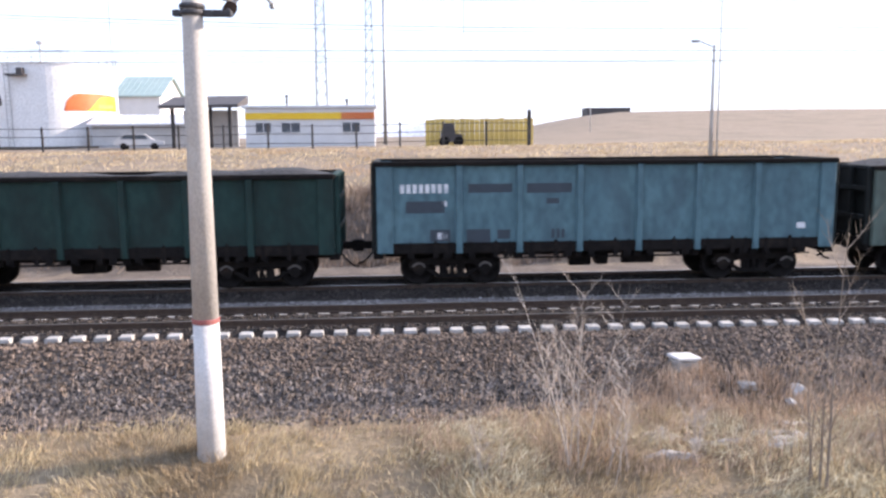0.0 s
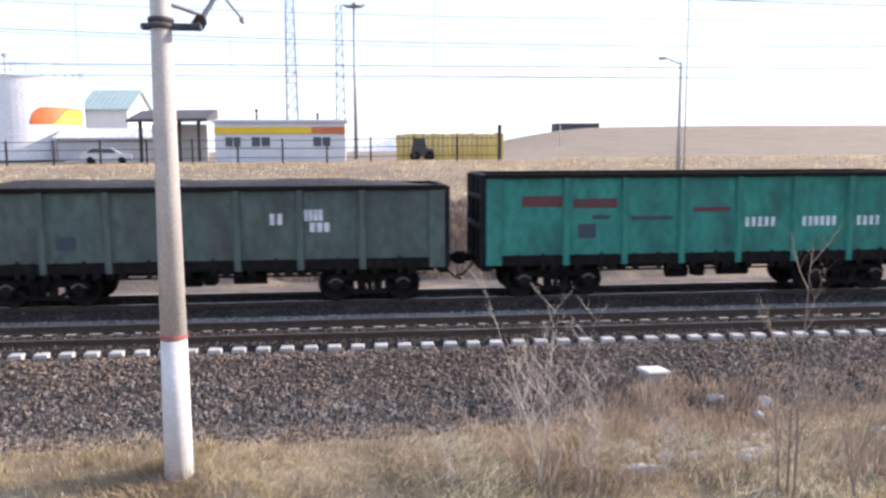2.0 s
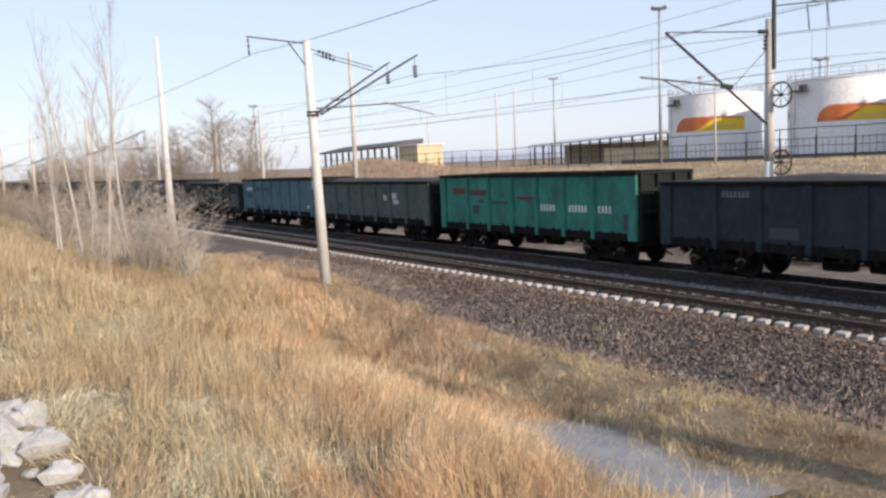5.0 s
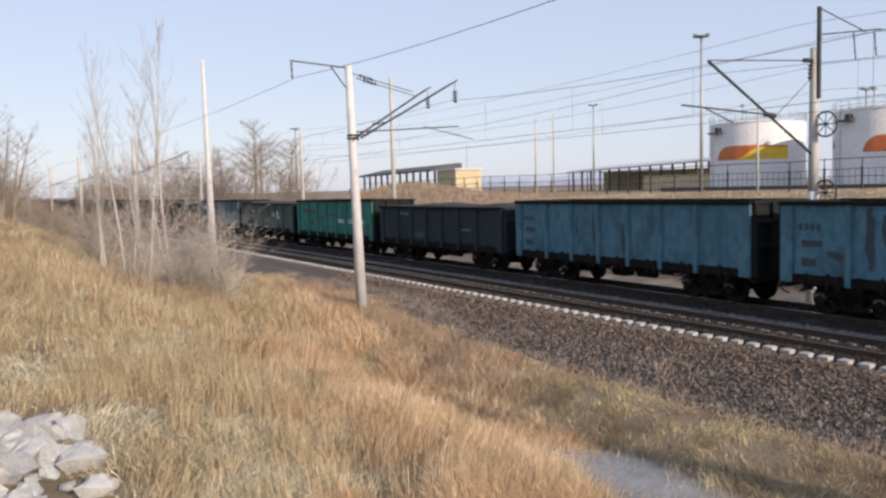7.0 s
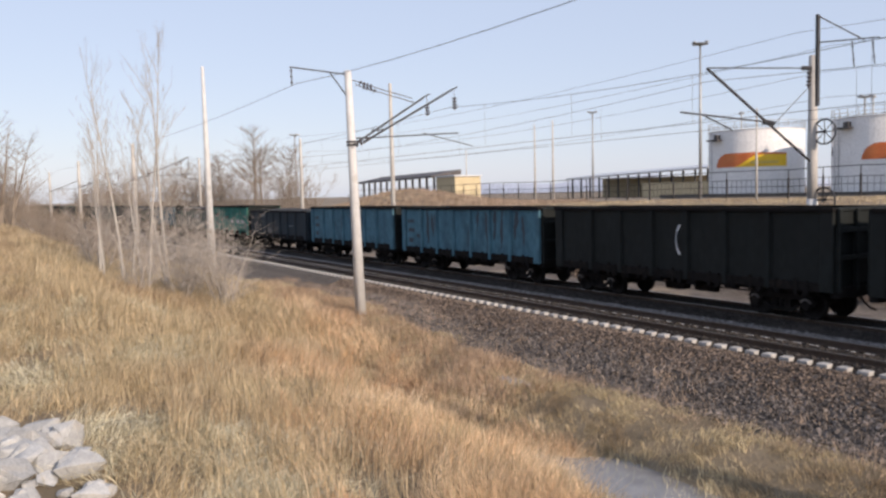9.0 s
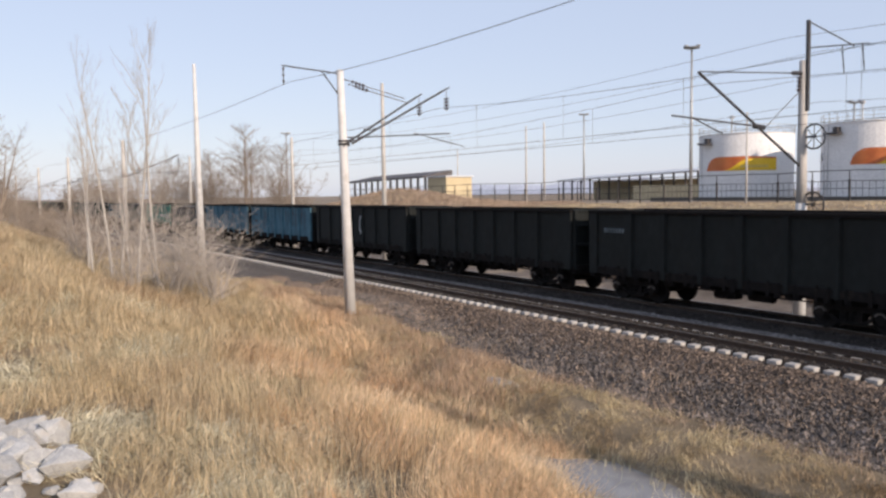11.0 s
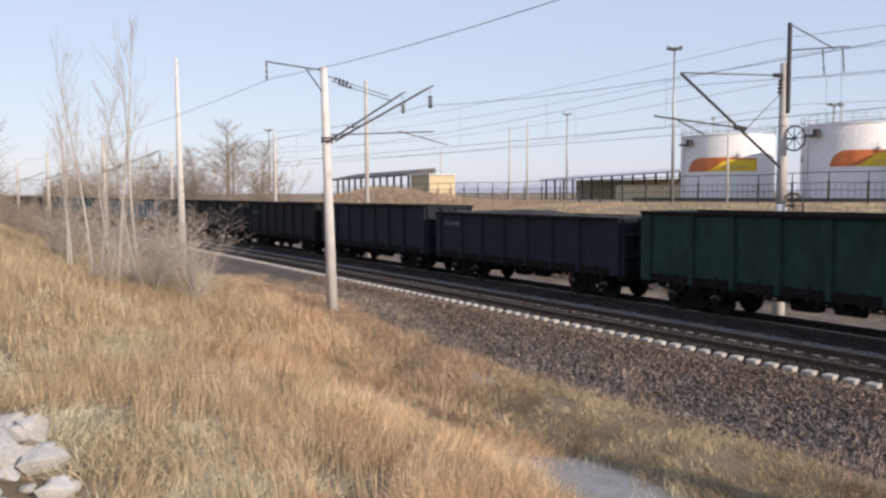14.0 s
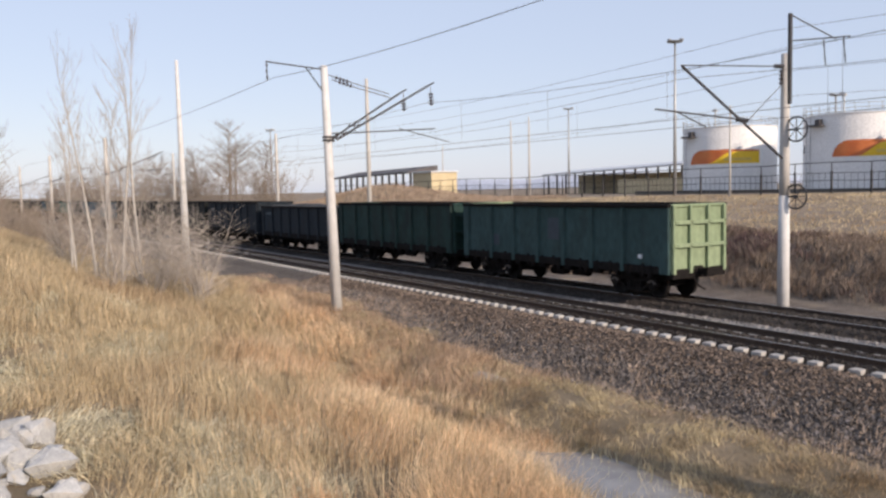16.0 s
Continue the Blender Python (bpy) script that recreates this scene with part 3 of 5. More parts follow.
def wagon(n, paint, top, load, label, end_paint=None):
    p, dark = PAINT[paint], M["under"]
    w = thing("gondola_wagon", (6.1 + WAGON * (n - 1), FAR_TRACK, 0), label, "freight wagon", "wagons of the coal train")
    flip = pose(0, 0, 0, 0, 0, 180)
    for s in (None, flip):
        part("side_wall", cached(("side_wall", top), lambda: wall_side(top), p), p, w, m=s)
        for x in RIBS:
            part("rib", cached(("rib", top), lambda: rib_geo(top), p), p, w, m=pose(x, 0, 0) if s is None else flip @ pose(x, 0, 0))
        for x in (-6.17, 6.17):
            part("corner_post", cached(("corner_post", top), lambda: corner_geo(top), p), p, w, m=pose(x, 0, 0) if s is None else flip @ pose(x, 0, 0))
    ep = PAINT[end_paint or paint]
    for s in (-1, 1):
        turn = pose(s * 6.37, 0, 0, 0, 0, 0 if s > 0 else 180)
        ew = part("end_wall", cached(("end_wall", top), lambda: end_wall(top), ep), ep, w, m=turn)
        for y in (-1.33, -0.47, 0.47, 1.33):
            part("post", cached(("post", top), lambda: end_post(top), ep), ep, ew, m=pose(0, y, 0))
        for z in (top - 1.48, top - 0.66):
            part("beam", cached("beam", end_beam, ep), ep, ew, m=pose(0.03, 0, z))
        part("end_rim", cached(("end_rim", top), lambda: end_rim(top), ep), ep, ew)
        part("coupler", cached("coupler", coupler_geo, dark), dark, w, "automatic coupler with brake hose", m=pose(s * 6.42, 0, 0, 0, 0, 0 if s > 0 else 180))
    part("top_rim", cached(("top_rim", top), lambda: top_rim(top), dark), dark, w, "dark upper rim")
    part("underframe", cached("underframe", sill_geo, dark), dark, w, "grimy black underframe")
    part("brake_gear", cached("brake_gear", brake_geo, dark), dark, w)
    for x in (-4.98, -3.32, -1.66, 0.0, 1.66, 3.32, 4.98):
        for s in (None, flip):
            part("hatch", cached("hatch", hatch_geo, dark), dark, w, m=pose(x, 0, 0) if s is None else flip @ pose(x, 0, 0))
    for x in (-4.33, 4.33):
        b = part("bogie", cached("bolster", bolster_geo, dark), dark, w, "two-axle bogie", m=pose(x, 0, 0))
        part("side_frame", cached("side_frame", side_frame, dark), dark, b)
        part("side_frame", cached("side_frame", side_frame, dark), dark, b, m=flip)
        for a in (-0.925, 0.925):
            for m in (pose(a, 0, 0), flip @ pose(a, 0, 0)):
                part("axle_cap", cached("axle_cap", axle_cap, M["glint_steel"]), M["glint_steel"], b, "painted sun glint over the axle box", m=m)
            part("wheelset", cached("wheelset", wheelset_geo, M["wheel"], True), M["wheel"], b, "steel wheelset", m=pose(a, 0, 0.476))
    if load:
        part("coal_load", cached(("coal_load", top, load), lambda: coal_geo(top, load), M["coal"], True), M["coal"], w, "heaped black coal")
    return w


TRAIN = {}
SPEC = {
    0: ("green", 3.17, 3, "dark green gondola wagon heaped with coal"),
    1: ("blue", 3.48, 0, "faded blue gondola wagon with dark repainted patches and white marks"),
    2: ("olive", 3.24, 5, "weathered green-grey gondola wagon loaded with coal"),
    3: ("teal", 3.52, 0, "bright teal green gondola wagon with white lettering blocks"),
    4: ("slate", 3.17, 7, "dark slate gondola wagon heaped with coal"),
    5: ("sky", 3.48, 0, "light blue gondola wagon with dark streaks"),
    6: ("sky", 3.48, 0, "light blue gondola wagon with black drip stains"),
    7: ("black", 3.50, 0, "sooty dark grey-green gondola wagon with a curved white mark"),
    8: ("black", 3.48, 0, "sooty dark gondola wagon"),
    9: ("black", 3.48, 0, "sooty dark gondola wagon"),
    10: ("navy", 3.48, 0, "dark slate green gondola wagon"),
    11: ("navy", 3.20, 9, "dark slate gondola wagon loaded with coal"),
    12: ("green", 3.48, 0, "dark teal gondola wagon"),
    13: ("tail", 3.48, 0, "weathered green gondola wagon at the tail of the train"),
}
far_kinds = ["black", "olive", "navy", "green", "black", "green", "olive", "navy"]
for n in range(-16, 14):
    paint, top, load, label = SPEC.get(n, (far_kinds[n % 8], 3.48 if n % 3 else 3.17, 0 if n % 3 else 3, "dark dusty gondola wagon of the coal train"))
    # black ends on these mid wagons paint in the deep shade between wagons
    TRAIN[n] = wagon(n, paint, top, load, label, "pale" if n == 13 else "black" if n in (1, 2, 3, 5, 6) else None)


# ---- overhead line poles ----
def cone_pole(x, y, top, name, label, r0=0.235, r1=0.155, lean=0.0, white_to=None, z0=None, pale=False, tilt=0.0):
    """Tapered concrete pole set in the ground; lean in degrees towards -x."""
    z0 = float(ground_z(x, y)) if z0 is None else z0
    p = thing(name, pose(x, y, z0, tilt, -lean, 0), label, "pole", "overhead line poles")
    h = top - z0
    rad = lambda z: r0 + (r1 - r0) * z / h
    w = 2.35 if white_to is None else white_to
    part("shaft", Geo().turned([(rad(w), w), (rad(h * 0.6), h * 0.6), (r1, h - 0.02), (r1 * 0.8, h)], 24), M["whitewash" if pale else "concrete"], p, "pale concrete shaft" if pale else "grey concrete shaft", smooth=True)
    if w > 0:
        part("painted_foot", Geo().turned([(rad(-0.6), -0.6), (rad(w * 0.5), w * 0.5), (rad(w), w)], 24), M["whitewash"], p, "whitewashed foot", smooth=True)
    return p


def insulator(g, a, b, n=4, r=0.075):
    a, b = Vector(a), Vector(b)
    g.tube(a, b, 0.022, n=6)
    for k in range(n):
        q = a.lerp(b, (k + 0.5) / n)
        d = (b - a).normalized()
        g.tube(q - d * 0.045, q + d * 0.02, r, r * 0.45, n=10)


LEAN = 0.3
pole_a = cone_pole(-3.02, 13.4, 9.6, "catenary_pole", "grey concrete overhead line pole with whitewashed foot and red band", r1=0.125, lean=-0.25)
pole_b = cone_pole(-28.95, 13.4, 9.0, "catenary_pole", "pale concrete overhead line pole with twin insulated brackets", lean=0.6, white_to=0, r0=0.215, r1=0.135, z0=-0.5, pale=True, tilt=1.2)


def catenary_arm(p, ry, z_foot=6.2, z_up=8.4, reach=4.6, twin=False):
    """Cantilever towards the track (ry = +1) or back to it (-1), in the pole's space."""
    base = 0.2
    for dx, tip in ((-0.35, -1.1), (0.35, 1.1)) if twin else ((0.0, 0.0),):
        foot, end = Vector((dx, ry * base, z_foot)), Vector((tip, ry * reach, z_up))
        g = Geo()
        g.tube(foot, end, 0.04, n=8)
        g.tube(end, end + Vector((0, ry * 0.25, 0.12)), 0.03, n=8)
        part("cantilever", g, M["steel"], p, "dark steel cantilever arm")
        i = Geo()
        insulator(i, foot, foot.lerp(end, 0.13), 4, 0.08)
        part("insulator", i, M["insulator"], p)
        h = Geo()
        top_ = end + Vector((0, ry * 0.1, 0))
        insulator(h, top_ - Vector((0, 0, 0.3)), top_ - Vector((0, 0, 0.8)), 4, 0.12)
        h.tube(top_, top_ - Vector((0, 0, 0.3)), 0.012, n=5)
        part("insulator", h, M["insulator"], p, "hanging disc insulator string")
    s = Geo()
    insulator(s, (0, ry * 0.9, z_foot + 0.55), (0, ry * 1.5, z_foot + 0.6), 3, 0.07)
    s.tube((0, ry * 0.2, z_foot + 0.25), (0, ry * 4.9, z_foot + 0.45), 0.028, n=6)
    s.tube((0, ry * 3.2, z_foot + 0.45), (0, ry * 5.6, z_foot - 0.1), 0.02, n=6)
    part("steady_arm", s, M["steel"], p)
    c = Geo()
    for z in (z_foot, z_foot + 0.12):
        c.turned([(0.20, z - 0.035), (0.215, z), (0.20, z + 0.035)], 20)
    c.box(-0.36, -0.05, z_foot - 0.04, 0.36, 0.05, z_foot + 0.04, 0.01)
    c.box(-0.1, ry * 0.15 - 0.1, z_foot - 0.08, 0.1, ry * 0.15 + 0.1, z_foot + 0.1, 0.02)
    part("clamp", c, M["steel"], p, "steel band clamp")


zb = float(pole_a.matrix_basis.translation.z)
arm_z = 6.1 - zb
g = Geo().box(-0.30, -0.07, arm_z - 0.05, 0.62, 0.07, arm_z + 0.05, 0.012)
for dz in (0.0, 0.1):
    g.turned([(0.19, arm_z + dz - 0.04), (0.205, arm_z + dz), (0.19, arm_z + dz + 0.04)], 20)
part("clamp", g, M["steel"], pole_a, "steel band clamp with a side bracket")
foot, tip = Vector((0.54, 0.10, arm_z + 0.04)), Vector((0.54, 4.6, arm_z + 2.0))
part("cantilever", Geo().tube(foot, tip, 0.045, n=8), M["steel"], pole_a, "dark steel cantilever arm")
for f0, f1, r in ((0.0, 0.08, 0.11), (0.44, 0.50, 0.12)):
    g = Geo()
    insulator(g, foot.lerp(tip, f0), foot.lerp(tip, f1), 2, r)
    part("insulator", g, M["insulator"], pole_a)
part("brace", Geo().tube((0.12, 0.02, arm_z + 0.36), foot.lerp(tip, 0.12), 0.035, n=6), M["steel"], pole_a)
g = Geo().tube(foot.lerp(tip, 0.48), (0.54, 5.2, arm_z + 0.95), 0.028, n=6)
g.box(0.49, 5.1, arm_z + 0.86, 0.59, 5.3, arm_z + 1.0, 0.01)
part("steady_arm", g, M["grey_steel"], pole_a)
part("band", Geo().turned([(0.222, 2.32), (0.226, 2.35), (0.222, 2.40)], 24), M["red_band"], pole_a, "faded red paint band")
catenary_arm(pole_b, 1, 6.65, 8.72, 4.0, True)

pole_c = cone_pole(-50.5, 13.4, 12.3, "tall_pole", "tall slim pale concrete pole with a widened foot", r0=0.26, r1=0.09, lean=0.4, white_to=0, pale=True, tilt=0.4)
for x, h in ((-75, 9.2), (-112, 9.4), (-150, 9.4), (-200, 9.4)):
    q = cone_pole(x, 13.4, h, "catenary_pole", "distant grey concrete overhead line pole", lean=0.2, white_to=0)
    catenary_arm(q, 1, 6.6, 8.5, 4.6)

pole_d = cone_pole(-19.75, 28.5, 9.15, "catenary_pole", "grey concrete overhead line pole with tensioning wheels and steel mast", lean=0.0, white_to=4.4)
for x, h in ((-55, 12.6), (-74, 9.8), (-112, 9.8), (-160, 9.8)):
    cone_pole(x, 28.5, h, "catenary_pole", "slim grey concrete overhead line pole beyond the tracks", r0=0.2, r1=0.12, lean=0.3, white_to=0)

# ---- depot ----
TANK_R, TANK_H = 6.17, 8.9


def storage_tank(x, y, a0, wide):
    z = float(ground_z(x, y))
    t = thing("storage_tank", (x, y, z), "white cylindrical fuel storage tank with an orange and yellow emblem", "storage tank", "fuel tanks")
    g = Geo()
    prof = []
    for k in range(6):
        prof += [(TANK_R, k * TANK_H / 6), (TANK_R, (k + 1) * TANK_H / 6 - 0.03), (TANK_R - 0.02, (k + 1) * TANK_H / 6 - 0.015)]
    part("shell", g.turned(prof, 64), M["tank"], t)
    part("roof", Geo().turned([(TANK_R + 0.12, TANK_H - 0.03), (TANK_R + 0.12, TANK_H + 0.05), (0.3, TANK_H + 0.55), (0.02, TANK_H + 0.56)], 48), M["tank"], t)
    r = Geo()
    for i in range(28):
        a = 2 * math.pi * i / 28
        r.tube((6.2 * math.cos(a), 6.2 * math.sin(a), TANK_H), (6.2 * math.cos(a), 6.2 * math.sin(a), TANK_H + 1.1), 0.035, n=5)
        b = 2 * math.pi * (i + 1) / 28
        for h in (0.6, 1.1):
            r.tube((6.2 * math.cos(a), 6.2 * math.sin(a), TANK_H + h), (6.2 * math.cos(b), 6.2 * math.sin(b), TANK_H + h), 0.03, n=5)
    part("railing", r, M["grey_steel"], t)
    v = Geo().tube((-0.8, -2.0, TANK_H + 0.3), (-0.8, -2.0, TANK_H + 2.4), 0.09, n=8)
    v.turned([(0.1, 2.3), (0.32, 2.35), (0.34, 2.6), (0.1, 2.75)], 10, "z", (-0.8, -2.0, TANK_H))
    part("vent", v, M["grey_steel"], t)
    pl = Geo().box(-2.6, -6.9, TANK_H - 1.3, -0.6, -5.7, TANK_H - 1.12)
    pl.box(-1.5, -6.7, TANK_H - 1.1, -0.9, -5.8, TANK_H - 0.5)
    part("platform", pl, M["roof_dark"], t, "dark steel platform")
    l = Geo()
    for dx in (-0.25, 0.25):
        l.tube((dx - 2.9, -5.75, 0.0), (dx - 2.9, -5.75, TANK_H), 0.035, n=5)
    for k in range(22):
        l.tube((-3.15, -5.75, 0.3 + k * 0.4), (-2.65, -5.75, 0.3 + k * 0.4), 0.025, n=5)
    part("ladder", l, M["grey_steel"], t)
    a0, wide = radians(a0), radians(wide)
    def swoosh(r, f0, f1, low, high, n=28):
        """A patch on the shell between two curves over the emblem's width."""
        vs = []
        for i in range(n + 1):
            f = f0 + (f1 - f0) * i / n
            a = a0 + wide * f
            vs += [(r * math.cos(a), r * math.sin(a), low(f)), (r * math.cos(a), r * math.sin(a), high(f))]
        return Geo().add(vs, [(2 * i, 2 * i + 2, 2 * i + 3, 2 * i + 1) for i in range(n)])

    round_end = lambda f: 4.0 + 1.85 * math.sqrt(max(0.02, 1 - max(0.0, 1 - f / 0.22) ** 2)) - 0.35 * max(0.0, f - 0.6)
    wedge = lambda f: 4.02 + 1.5 * float(sstep(0.3, 0.62, f))
    part("emblem", swoosh(TANK_R + 0.03, 0.0, 1.0, lambda f: 4.0, round_end), M["orange"], t, "orange emblem with a rounded end")
    part("emblem_stripe", swoosh(TANK_R + 0.05, 0.3, 1.0, lambda f: 4.0, wedge), M["yellow"], t, "yellow emblem wedge")
    part("emblem_mark", swoosh(TANK_R + 0.07, 0.52, 0.88, lambda f: 4.35, lambda f: 4.72), M["yellow_board"], t, "ochre lettering bar")
    part("marker", Geo().slab([(-0.3, 0), (0.3, 0), (0.36, 0.5), (0, 1.1), (-0.36, 0.5)], -0.02, 0.02), M["window"], t, "small dark drop-shaped sign", m=pose(-4.3, -4.45, 4.6, 0, 0, -44))
    return t


for x, a0, wide in ((-36.7, 296, 65), (-55.3, 274, 81), (-73.9, 255, 90)):
    storage_tank(x, 94.5, a0, wide)
bund = thing("bund_wall", (-84, 86.6, float(ground_z(-56, 86.6)) - 0.5), "low dirt-stained concrete bund wall before the fuel tanks", "wall")
part("wall", Geo().box(0, 0, 0, 54, 0.3, 0.85), M["sleeper_dirty"], bund)
part("coping", Geo().box(-0.05, -0.06, 0.85, 54.05, 0.36, 0.95), M["sleeper_dirty"], bund)


def block(name, x0, x1, y0, y1, z1, wall, label, roof=None, windows=(), z0=None, gable=0.0):
    z0 = float(min(ground_z(x0, y0), ground_z(x1, y0))) - 0.05 if z0 is None else z0
    b = thing(name, (x0, y0, z0), label, "building")
    w, d, h = x1 - x0, y1 - y0, z1 - z0
    part("wall", Geo().box(0, 0, 0, w, d, h), M[wall], b)
    if roof:
        if gable:
            part("gable_wall", Geo().add([(x, y, z) for x in (0, w) for y, z in ((0, h), (d, h), (d / 2, h + gable))], [(2, 1, 0), (3, 4, 5), (0, 1, 4, 3), (1, 2, 5, 4), (2, 0, 3, 5)]), M[wall], b)
            lo = h - 0.5 * gable / (d / 2)
            for y0_, y1_ in ((-0.5, d / 2), (d + 0.5, d / 2)):
                g = Geo().add([(x, y, z + t) for x in (-0.4, w + 0.4) for y, z in ((y0_, lo), (y1_, h + gable)) for t in (0.03, 0.2)],
                              [(0, 1, 3, 2), (4, 6, 7, 5), (0, 4, 5, 1), (2, 3, 7, 6), (1, 5, 7, 3), (0, 2, 6, 4)])
                slope = part("roof_slope", g, M[roof], b)
                for k in range(int(w / 0.7) + 1):
                    part("seam", Geo().beam((k * 0.7, y0_, lo + 0.22), (k * 0.7, y1_, h + gable + 0.22), 0.06, 0.06), M[roof], slope)
        else:
            part("roof", Geo().box(-0.25, -0.25, h + 0.003, w + 0.25, d + 0.25, h + 0.25, 0.03), M[roof], b)
    for a, c, lo, hi in windows:
        wn_ = part("window", Geo().box(a, -0.05, lo, c, 0.02, hi), M["window"], b, "dark window")
        f = Geo()
        for xx in (a - 0.04, (a + c) / 2 - 0.03, c - 0.03):
            f.box(xx, -0.09, lo - 0.05, xx + 0.07, -0.02, hi + 0.05)
        for zz in (lo - 0.05, hi):
            f.box(a - 0.05, -0.1, zz, c + 0.05, -0.03, zz + 0.06)
        part("frame", f, M["wall_white"], wn_)
    return b


office = block("office_cabin", -12.85, -1.2, 75, 78, 6.75, "wall_white", "long white site cabin with a yellow and orange fascia", "roof_light",
               [(0.9, 2.3, 1.4, 2.25), (3.2, 4.9, 1.4, 2.25), (8.7, 10.3, 1.4, 2.25)])
part("fascia", Geo().box(0.0, -0.12, 2.55, 8.6, -0.01, 3.15), M["yellow"], office, "yellow fascia strip")
part("fascia", Geo().box(8.6, -0.12, 2.55, 11.6, -0.01, 3.15), M["orange"], office, "orange fascia strip")
for x, h in ((3.6, 1.35), (9.1, 1.0)):
    part("chimney", Geo().tube((x, 1.2, 3.2), (x, 1.2, 3.3 + h), 0.09, n=8).turned([(0.15, 0), (0.17, 0.12), (0.05, 0.2)], 8, "z", (x, 1.2, 3.25 + h)), M["fence"], office, "thin dark stove pipe")
block("depot_house", -34.8, -29.3, 108, 120, 9.6, "wall_white", "white house with a green metal roof", "roof_green", [(1.0, 2.2, 2.6, 4.0), (3.4, 4.6, 2.6, 4.0)], gable=2.6)
block("service_building", -58, -44, 122, 132, 10.6, "wall_grey", "pale two-storey service building with rows of windows", "roof_light",
      [(k * 2.2 + 0.6, k * 2.2 + 1.7, lo, lo + 1.4) for k in range(6) for lo in (1.2, 4.4)])


def open_shed(name, x0, x1, y0, y1, z_left, z_right, label, roof, wall, posts, back=True):
    """Open-fronted shed: posts, a sloping roof and a back wall."""
    z0 = float(ground_z(x0, y0))
    b = thing(name, (x0, y0, z0), label, "building")
    w, d = x1 - x0, y1 - y0
    hl, hr = z_left - z0, z_right - z0
    part("roof", Geo().add([(-1, -1, hl), (w + 1, -1, hr), (w + 1, d, hr + 0.5), (-1, d, hl + 0.5), (-1, -1, hl + 0.3), (w + 1, -1, hr + 0.3), (w + 1, d, hr + 1.4), (-1, d, hl + 1.4)],
                           [(3, 2, 1, 0), (4, 5, 6, 7), (0, 1, 5, 4), (1, 2, 6, 5), (2, 3, 7, 6), (3, 0, 4, 7)]), M[roof], b)
    if back:
        part("wall", Geo().box(0, d - 0.6, 0, w, d - 0.3, min(hl, hr)), M[wall], b)
    for k in range(posts):
        x = w * k / (posts - 1)
        part("post", Geo().box(x - 0.15, 0, -0.3, x + 0.15, 0.3, hl + (hr - hl) * k / (posts - 1) + 0.05), M["fence"], b)
    return b


open_shed("canopy_shed", -20.6, -15.2, 80, 85, 6.9, 7.0, "dark open steel canopy beside the cabin", "roof_dark", "wall_grey", 4)
open_shed("long_shed", -148, -108, 124, 134, 6.9, 8.0, "long low open shed with a pale metal roof", "roof_light", "wall_tan", 14)
open_shed("platform_shelter", -148, -120, 70, 75, 6.6, 7.0, "open framed shelter with a dark roof behind an earth mound", "roof_dark", "wall_tan", 12, False)
block("yellow_hut", -119, -113, 70, 75, 7.0, "wall_tan", "small yellowish hut beside the shelter", "roof_light")
block("far_wall", -113, -80, 112, 113, 5.4, "wall_tan", "low yellowish yard wall far off", None)

# far-side cantilever, tensioning wheels and mast
zd = float(pole_d.matrix_basis.translation.z)
g = Geo()
g.tube((0, -0.15, 5.1 - zd), (0, -5.9, 8.3 - zd), 0.05, n=8)
part("cantilever", g, M["steel"], pole_d, "dark diagonal cantilever arm")
g = Geo().tube((0, -0.7, 8.62 - zd), (0, -5.9, 8.32 - zd), 0.025, n=6)
insulator(g, (0, -0.15, 8.65 - zd), (0, -0.75, 8.62 - zd), 4, 0.09)
part("tie_rod", g, M["steel"], pole_d)
g = Geo().tube((0, -3.0, 6.55 - zd), (0, -7.2, 6.75 - zd), 0.035, n=6)
g.tube((0, -6.2, 6.72 - zd), (0, -4.6, 6.2 - zd), 0.025, n=6)
insulator(g, (0, -2.3, 6.5 - zd), (0, -3.0, 6.55 - zd), 4, 0.1)
part("steady_arm", g, M["steel"], pole_d)
g = Geo()
insulator(g, (0, -0.25, 8.5 - zd), (0, -0.3, 7.9 - zd), 4, 0.1)
g.tube((0, -0.3, 7.9 - zd), (0, -2.4, 6.4 - zd), 0.015, n=5)
part("hanger", g, M["insulator"], pole_d)
part("steel_mast", Geo().box(0.13, -0.07, 7.2 - zd, 0.25, 0.07, 10.65 - zd, 0.01), M["steel"], pole_d, "bolted dark steel mast extension")
g = Geo().tube((0.2, 0, 10.6 - zd), (1.3, 1.2, 9.6 - zd), 0.025, n=6)
g.tube((0.2, 0, 9.6 - zd), (1.9, 1.2, 9.6 - zd), 0.025, n=6)
for dx in (1.0, 1.8):
    insulator(g, (dx, 0.9, 9.6 - zd), (dx + 0.1, 0.9, 8.6 - zd), 2, 0.05)
part("top_bracket", g, M["steel"], pole_d)
for z in (6.2, 3.6):
    g = Geo()
    rim = []
    for k in range(20):
        a, b = 2 * math.pi * k / 20, 2 * math.pi * (k + 1) / 20
        g.tube((0.5 + 0.47 * math.cos(a), 0, 0.47 * math.sin(a)), (0.5 + 0.47 * math.cos(b), 0, 0.47 * math.sin(b)), 0.035, n=6, caps=False)
    for k in range(4):
        a = math.pi * k / 4
        g.tube((0.5 - 0.45 * math.cos(a), 0, -0.45 * math.sin(a)), (0.5 + 0.45 * math.cos(a), 0, 0.45 * math.sin(a)), 0.018, n=5)
    g.tube((0.1, 0, 0), (0.6, 0, 0), 0.04, n=6)
    part("tension_wheel", g, M["steel"], pole_d, "spoked tensioning wheel", m=pose(0, 0, z - zd))

